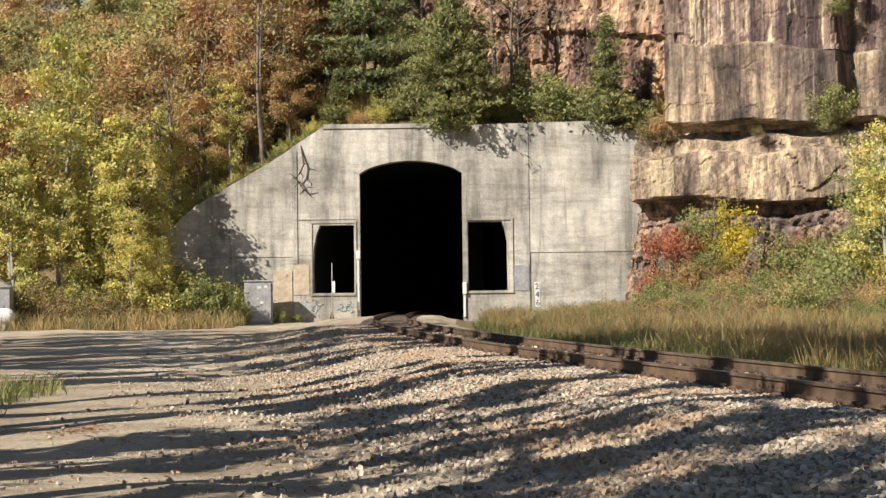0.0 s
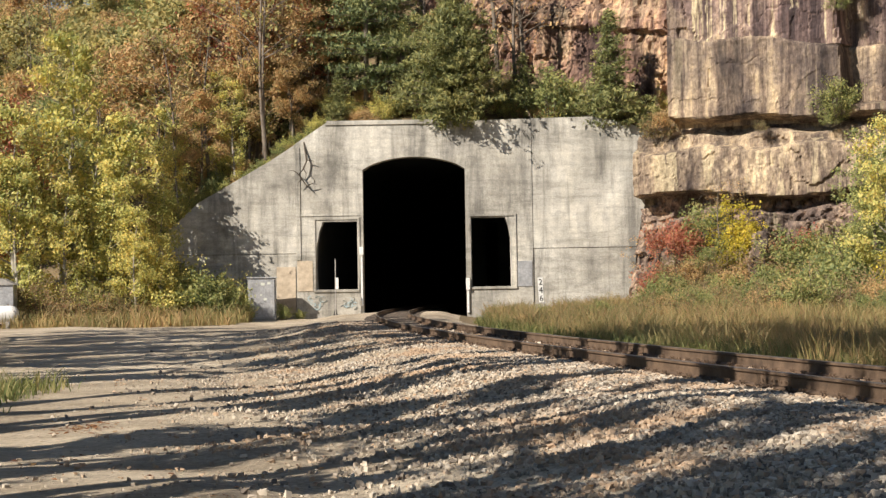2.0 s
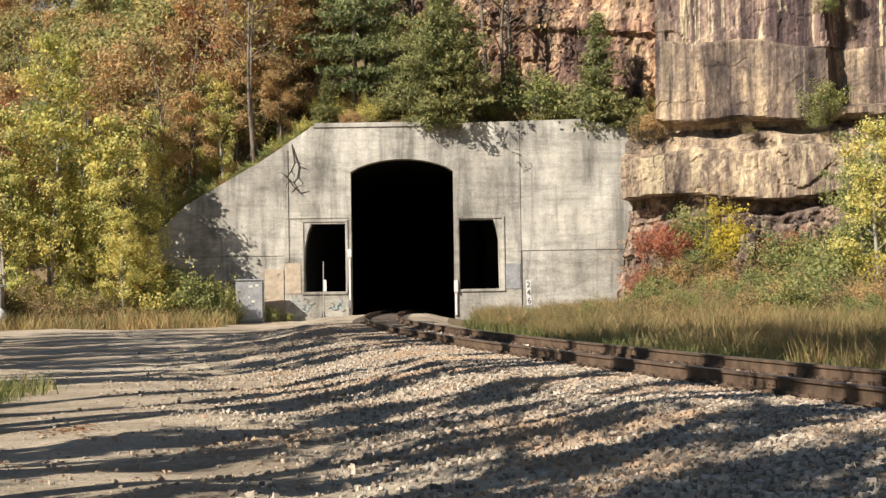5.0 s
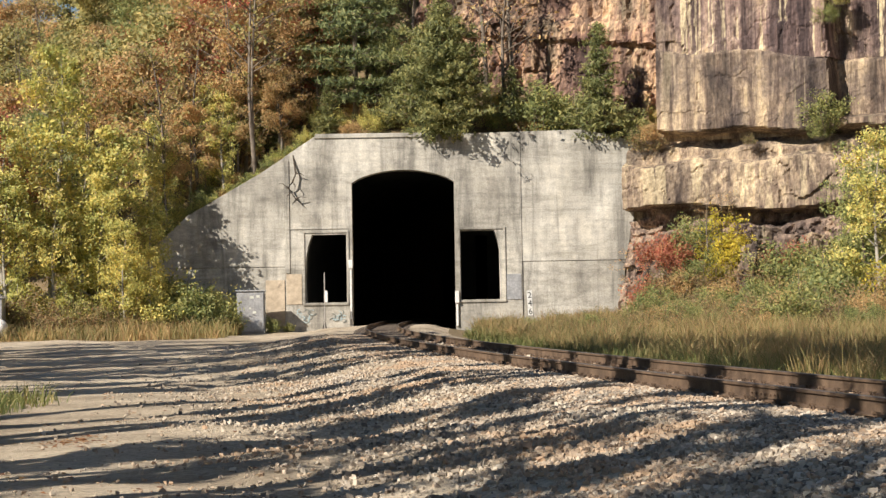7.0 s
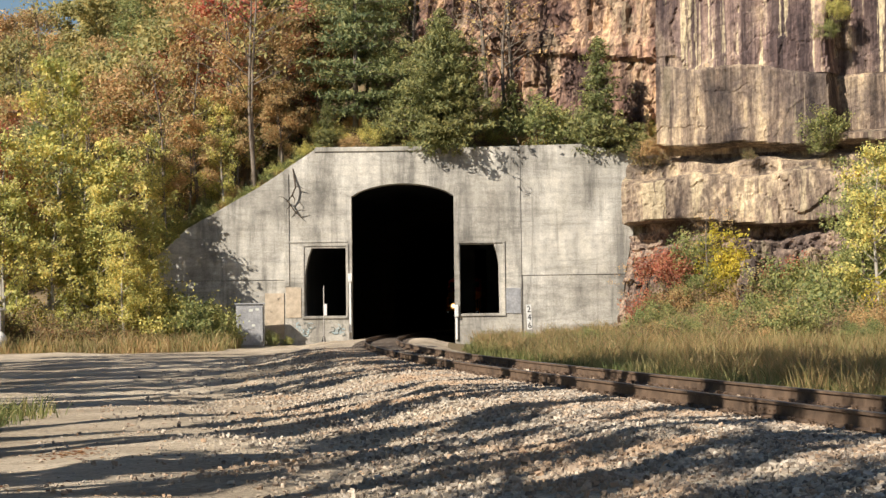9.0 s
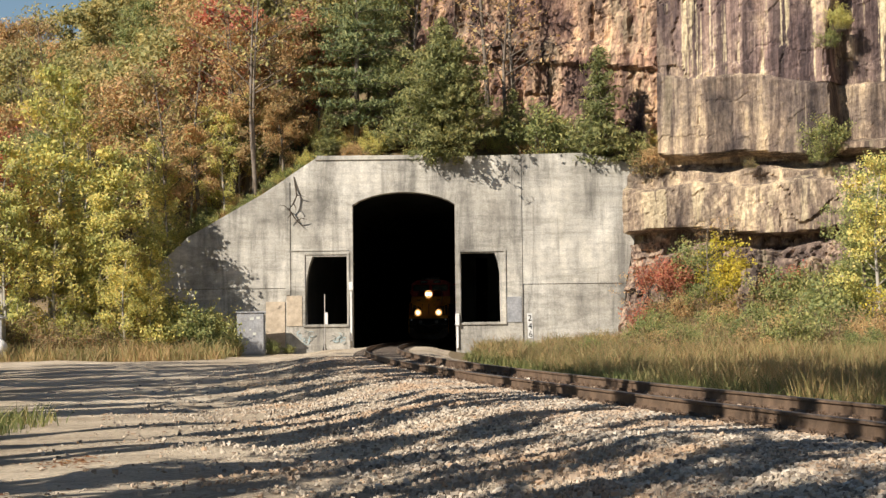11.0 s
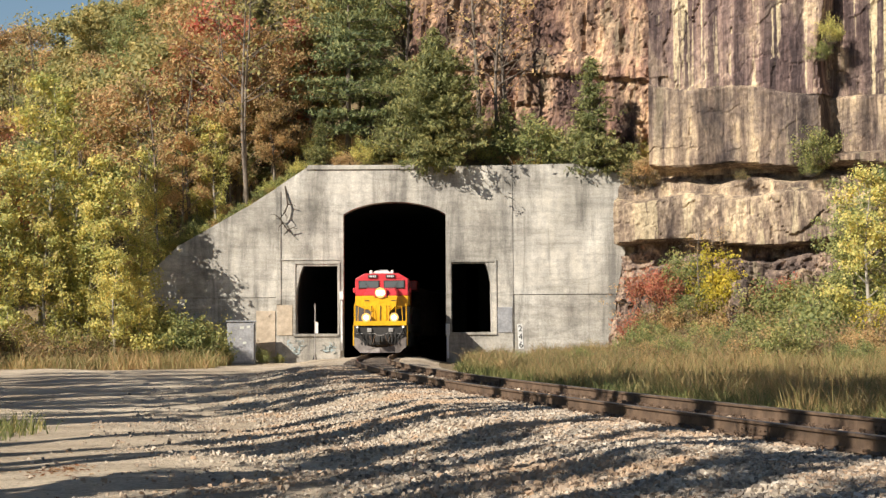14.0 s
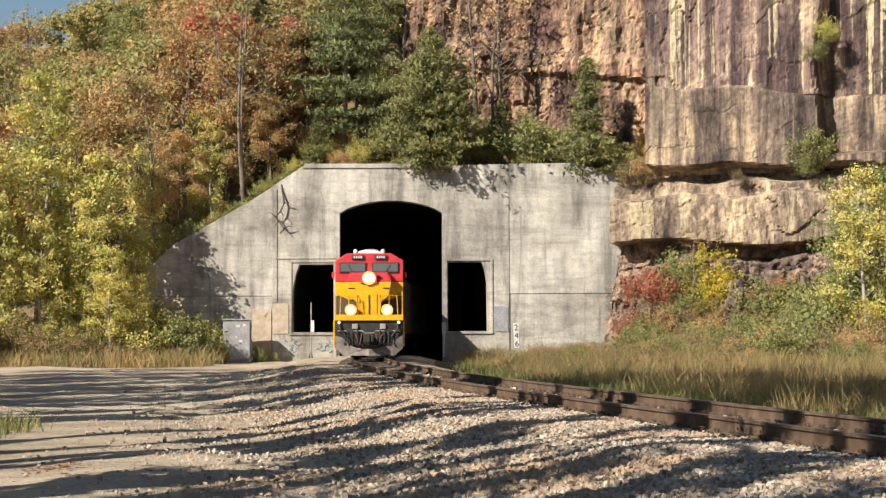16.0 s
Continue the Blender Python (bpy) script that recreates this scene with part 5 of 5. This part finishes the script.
    part("frame", box(-1.5, 1.5, 2.8, 22.3, 1.35, 1.8, 0.03), BLACK, loco)
    part("fuel_tank", box(-1.4, 1.4, 8.6, 14.0, 0.35, 1.35, 0.15), BLACK, loco)
    for s in (-1, 1):
        part("side_rail", tube([(s * 1.5, 4.9, 2.85), (s * 1.5, 21.8, 2.85)], 0.02, 6), BLACK, loco)
        for k in range(11):
            part("rail_post", tube([(s * 1.5, 4.9 + k * 1.69, 1.8), (s * 1.5, 4.9 + k * 1.69, 2.85)], 0.018, 6), BLACK, loco)
    for yc in (4.3, 18.4):
        bg = part("bogie", box(-1.25, -1.05, yc - 2.6, yc + 2.6, 0.45, 0.95, 0.08), BLACK, loco)
        part("side_frame", box(1.05, 1.25, yc - 2.6, yc + 2.6, 0.45, 0.95, 0.08), BLACK, bg)
        part("bolster", box(-1.05, 1.05, yc - 0.5, yc + 0.5, 0.6, 1.3, 0.05), BLACK, bg)
        for dy in (-1.9, 0.0, 1.9):
            wb = bmesh.new()
            tube([(-1.0, yc + dy, 0.52), (1.0, yc + dy, 0.52)], 0.09, 10, wb)
            for s in (-1, 1):
                tube([(s * 0.70, yc + dy, 0.52), (s * 0.73, yc + dy, 0.52), (s * 0.735, yc + dy, 0.52), (s * 0.85, yc + dy, 0.52)], [0.545, 0.545, 0.52, 0.515], 28, wb)
            part("wheelset", wb, RUST, bg)
    return loco


def build_freight_car():
    """A plain covered freight car that follows the locomotive."""
    car = thing("freight_car", "grimy brown covered freight car coupled behind the locomotive", "freight car", "freight cars of the train")
    part("body", box(-1.5, 1.5, 0.6, 17.0, 1.1, 4.35, 0.06), RUST, car)
    part("roof", prism([(-1.55, 4.34), (-0.8, 4.62), (0.8, 4.62), (1.55, 4.34)], 0.5, 17.1, bevel=0.02), PLOUGH, car)
    for s in (-1, 1):
        for k in range(12):
            part("side_rib", box(s * 1.53 - 0.04, s * 1.53 + 0.04, 1.0 + k * 1.38, 1.12 + k * 1.38, 1.15, 4.3, 0.01), RUST, car)
        part("sill", box(s * 1.35 - 0.1, s * 1.35 + 0.1, 0.6, 17.0, 0.85, 1.12, 0.02), BLACK, car)
    for y0 in (-0.3, 16.9):
        part("coupler", box(-0.14, 0.14, y0, y0 + 1.0, 0.72, 1.0, 0.04), BLACK, car)
    for yc in (2.6, 15.0):
        bg = part("bogie", box(-1.15, 1.15, yc - 0.35, yc + 0.35, 0.45, 0.95, 0.05), BLACK, car)
        for dy in (-0.9, 0.9):
            wb = tube([(-1.0, yc + dy, 0.46), (1.0, yc + dy, 0.46)], 0.08, 10)
            for s in (-1, 1):
                tube([(s * 0.70, yc + dy, 0.46), (s * 0.85, yc + dy, 0.46)], [0.485, 0.46], 24, wb)
            part("wheelset", wb, RUST, bg)
        for s in (-1, 1):
            part("side_frame", box(s * 1.05 - 0.08, s * 1.05 + 0.08, yc - 1.2, yc + 1.2, 0.35, 0.75, 0.06), BLACK, bg)
    return car


# ---- small things ----
def build_small_things():
    # galvanised equipment cabinet by the wing wall
    cab = thing("equipment_cabinet", "weathered grey metal equipment cabinet with stickers by the wall", "cabinet", m=pose(-11.1, 115.2, 0.02, 0, 0, 4))
    part("body", box(-0.84, 0.84, -0.4, 0.4, 0.12, 2.55, 0.03), SILVER, cab)
    part("roof", box(-0.9, 0.9, -0.48, 0.44, 2.55, 2.63, 0.02), SILVER, cab)
    part("plinth", box(-0.82, 0.82, -0.38, 0.38, -0.05, 0.12, 0.01), GREY, cab)
    door = part("door", box(-0.76, 0.76, -0.43, -0.40, 0.2, 2.45, 0.012), SILVER, cab)
    part("door_edge", box(0.74, 0.79, -0.45, -0.41, 0.2, 2.45, 0.005), BLACK, door)
    part("handle", box(-0.66, -0.58, -0.49, -0.43, 1.15, 1.4, 0.01), BLACK, door)
    for x, z, w, h in ((0.05, 2.2, 0.24, 0.16), (0.42, 2.25, 0.2, 0.14), (0.2, 1.3, 0.2, 0.15), (-0.05, 1.55, 0.12, 0.1)):
        part("sticker", box(x - w / 2, x + w / 2, -0.436, -0.431, z - h / 2, z + h / 2), PALEPAINT, door)
    # milepost
    post = thing("milepost", "white milepost board with black upright figures on a grey post", "sign", m=pose(5.62, 113.5, float(ground_z(5.62, 113.5)) - 0.16, 0, -2.5, 6))
    part("post", tube([(0.14, 0.04, -0.2), (0.14, 0.04, 1.9)], 0.04, 8), GREY, post)
    plate = part("board", box(-0.15, 0.15, -0.02, 0.02, 0.95, 2.42, 0.008), WHITE, post)
    for k, ch in enumerate("246"):
        cu = bpy.data.curves.new("figure", "FONT")
        cu.body, cu.size, cu.align_x, cu.extrude = ch, 0.5, "CENTER", 0.004
        tmp = bpy.data.objects.new("tmp", cu)
        scene.collection.objects.link(tmp)
        bpy.context.view_layer.update()
        me = bpy.data.meshes.new_from_object(tmp.evaluated_get(bpy.context.evaluated_depsgraph_get()))
        bpy.data.objects.remove(tmp)
        me.transform(Matrix.Translation((0, -0.027, 1.98 - 0.48 * k)) @ Matrix.Rotation(radians(90), 4, "X"))
        me.materials.clear()
        finish("figure", me, BLACK, plate)
    # thin marker post with a white sleeve in front of the side opening
    mk = thing("marker_post", "thin grey marker post with a white reflective sleeve", "post", m=pose(-6.72, 115.6, 0.1))
    part("rod", tube([(0, 0, -0.2), (0.02, 0, 3.55)], 0.035, 8), GREY, mk)
    part("sleeve", box(0.03, 0.2, -0.06, 0.06, 1.75, 2.45, 0.03), WHITE, mk)
    part("foot", prism([(-0.22, -0.1), (0.0, 0.75), (0.18, -0.1)], 0.0, 0.06), BLACK, mk)
    # boxes and conduits on the jambs
    for x, z0, z1, cz, nm in ((-5.17, 1.6, 3.9, 4.15, "conduit"), (1.29, 1.1, 1.6, 2.05, "conduit")):
        jb = thing("junction_box", "white electrical junction box with conduit on the tunnel jamb", "junction box", m=pose(x, WALL_Y - 0.16, 0))
        part("box", box(-0.12, 0.12, -0.12, 0.12, cz - 0.36 if x > 0 else cz - 0.25, cz + 0.36 if x > 0 else cz + 0.25, 0.02), WHITE, jb)
        part("conduit", box(-0.06, 0.06, -0.03, 0.07, z0 - 0.8, z1 + (0 if x < 0 else 0.1), 0.015), WHITE, jb)
    # propane tank and shed at the yard's edge
    tank = thing("propane_tank", "white propane tank on saddles at the yard's edge", "tank", m=pose(-23.9, 102.2, 0.0, 0, 0, 8))
    sh = bmesh.new()
    bmesh.ops.create_uvsphere(sh, u_segments=24, v_segments=14, radius=0.5)
    for v in sh.verts:
        v.co.x += -1.0 if v.co.x < 0 else 0.6
        v.co.z += 0.72
    part("vessel", sh, WHITE, tank, smooth=True)
    for x in (-0.9, 0.5):
        part("saddle", box(x - 0.1, x + 0.1, -0.4, 0.4, -0.05, 0.35, 0.02), GREY, tank)
    part("valve_dome", tube([(-0.2, 0, 1.18), (-0.2, 0, 1.36)], [0.16, 0.13], 14), WHITE, tank)
    shed = thing("equipment_shed", "grey metal shed with a low rounded roof beside the tank", "shed", m=pose(-25.0, 105.0, 0.0, 0, 0, 6))
    part("body", box(-1.8, 1.35, -0.9, 0.9, 0.85, 2.35, 0.03), SILVER, shed)
    part("roof", prism([(-1.95, 2.33), (-1.4, 2.66), (0.8, 2.7), (1.5, 2.33)], -1.0, 1.0, bevel=0.02), GREY, shed)
    part("skid", box(-1.7, 1.2, -0.8, 0.8, 0.0, 0.3, 0.02), BLACK, shed)
    for x in (-1.4, 0.9):
        part("leg", box(x - 0.15, x + 0.15, -0.7, 0.7, 0.28, 0.86, 0.02), BLACK, shed)
    # dead branch hanging over the wall
    br = thing("dead_branch", "dead branch hanging over the portal wall", "branch")
    bm = tube([(-9.0, 118.4, 11.0), (-8.6, 117.0, 10.95), (-8.41, 116.7, 9.71), (-8.62, 116.6, 9.2), (-8.89, 116.6, 8.86), (-8.44, 116.65, 8.17), (-8.0, 116.75, 7.76)], [0.05, 0.05, 0.06, 0.06, 0.05, 0.04, 0.012], 6)
    for pts in ([(-8.89, 116.6, 8.86), (-9.2, 116.6, 9.1), (-9.47, 116.7, 9.13)], [(-8.41, 116.7, 9.71), (-8.15, 116.6, 9.72), (-7.93, 116.65, 9.6)], [(-8.44, 116.65, 8.17), (-8.1, 116.6, 8.3), (-7.8, 116.7, 8.25)],
                [(-8.62, 116.6, 9.2), (-8.45, 116.5, 8.95), (-8.5, 116.55, 8.6)], [(-8.7, 116.6, 8.6), (-8.95, 116.6, 8.35), (-8.98, 116.7, 8.1)]):
        tube(pts, [0.04, 0.025, 0.01], 5, bm)
    part("wood", bm, DEADWOOD, br)


build_ground()
build_portal()
build_bore()
build_inner_wall()
build_cliff()
build_boulders()
build_small_things()
LOCO = build_locomotive()
CARS = [build_freight_car()]
CARS.append(copy_thing(CARS[0], pose(0, 0, 0)))
build_trees()
build_shrubs()
build_grass()
build_track()
build_stones()
build_fallen_leaves()


def motions():
    """The train rolls down the curve out of the tunnel at about 12.7 m/s."""
    rows = []
    for k in range(33):
        t = k * 0.5
        y = 85.4 + 12.7 * (16 - t)
        rows.append((t, pose(track_x(y), y, RAIL_TOP, 0, 0, -math.degrees(math.atan((y + 10 - 104) / 480)))))
    walk(LOCO, rows)
    for n, car in enumerate(CARS):
        back = [(t, m.translation.y + 22.9 + 17.9 * n) for t, m in rows]
        walk(car, [(t, pose(track_x(y), y, RAIL_TOP, 0, 0, -math.degrees(math.atan((y + 8 - 104) / 480)))) for t, y in back])


motions()
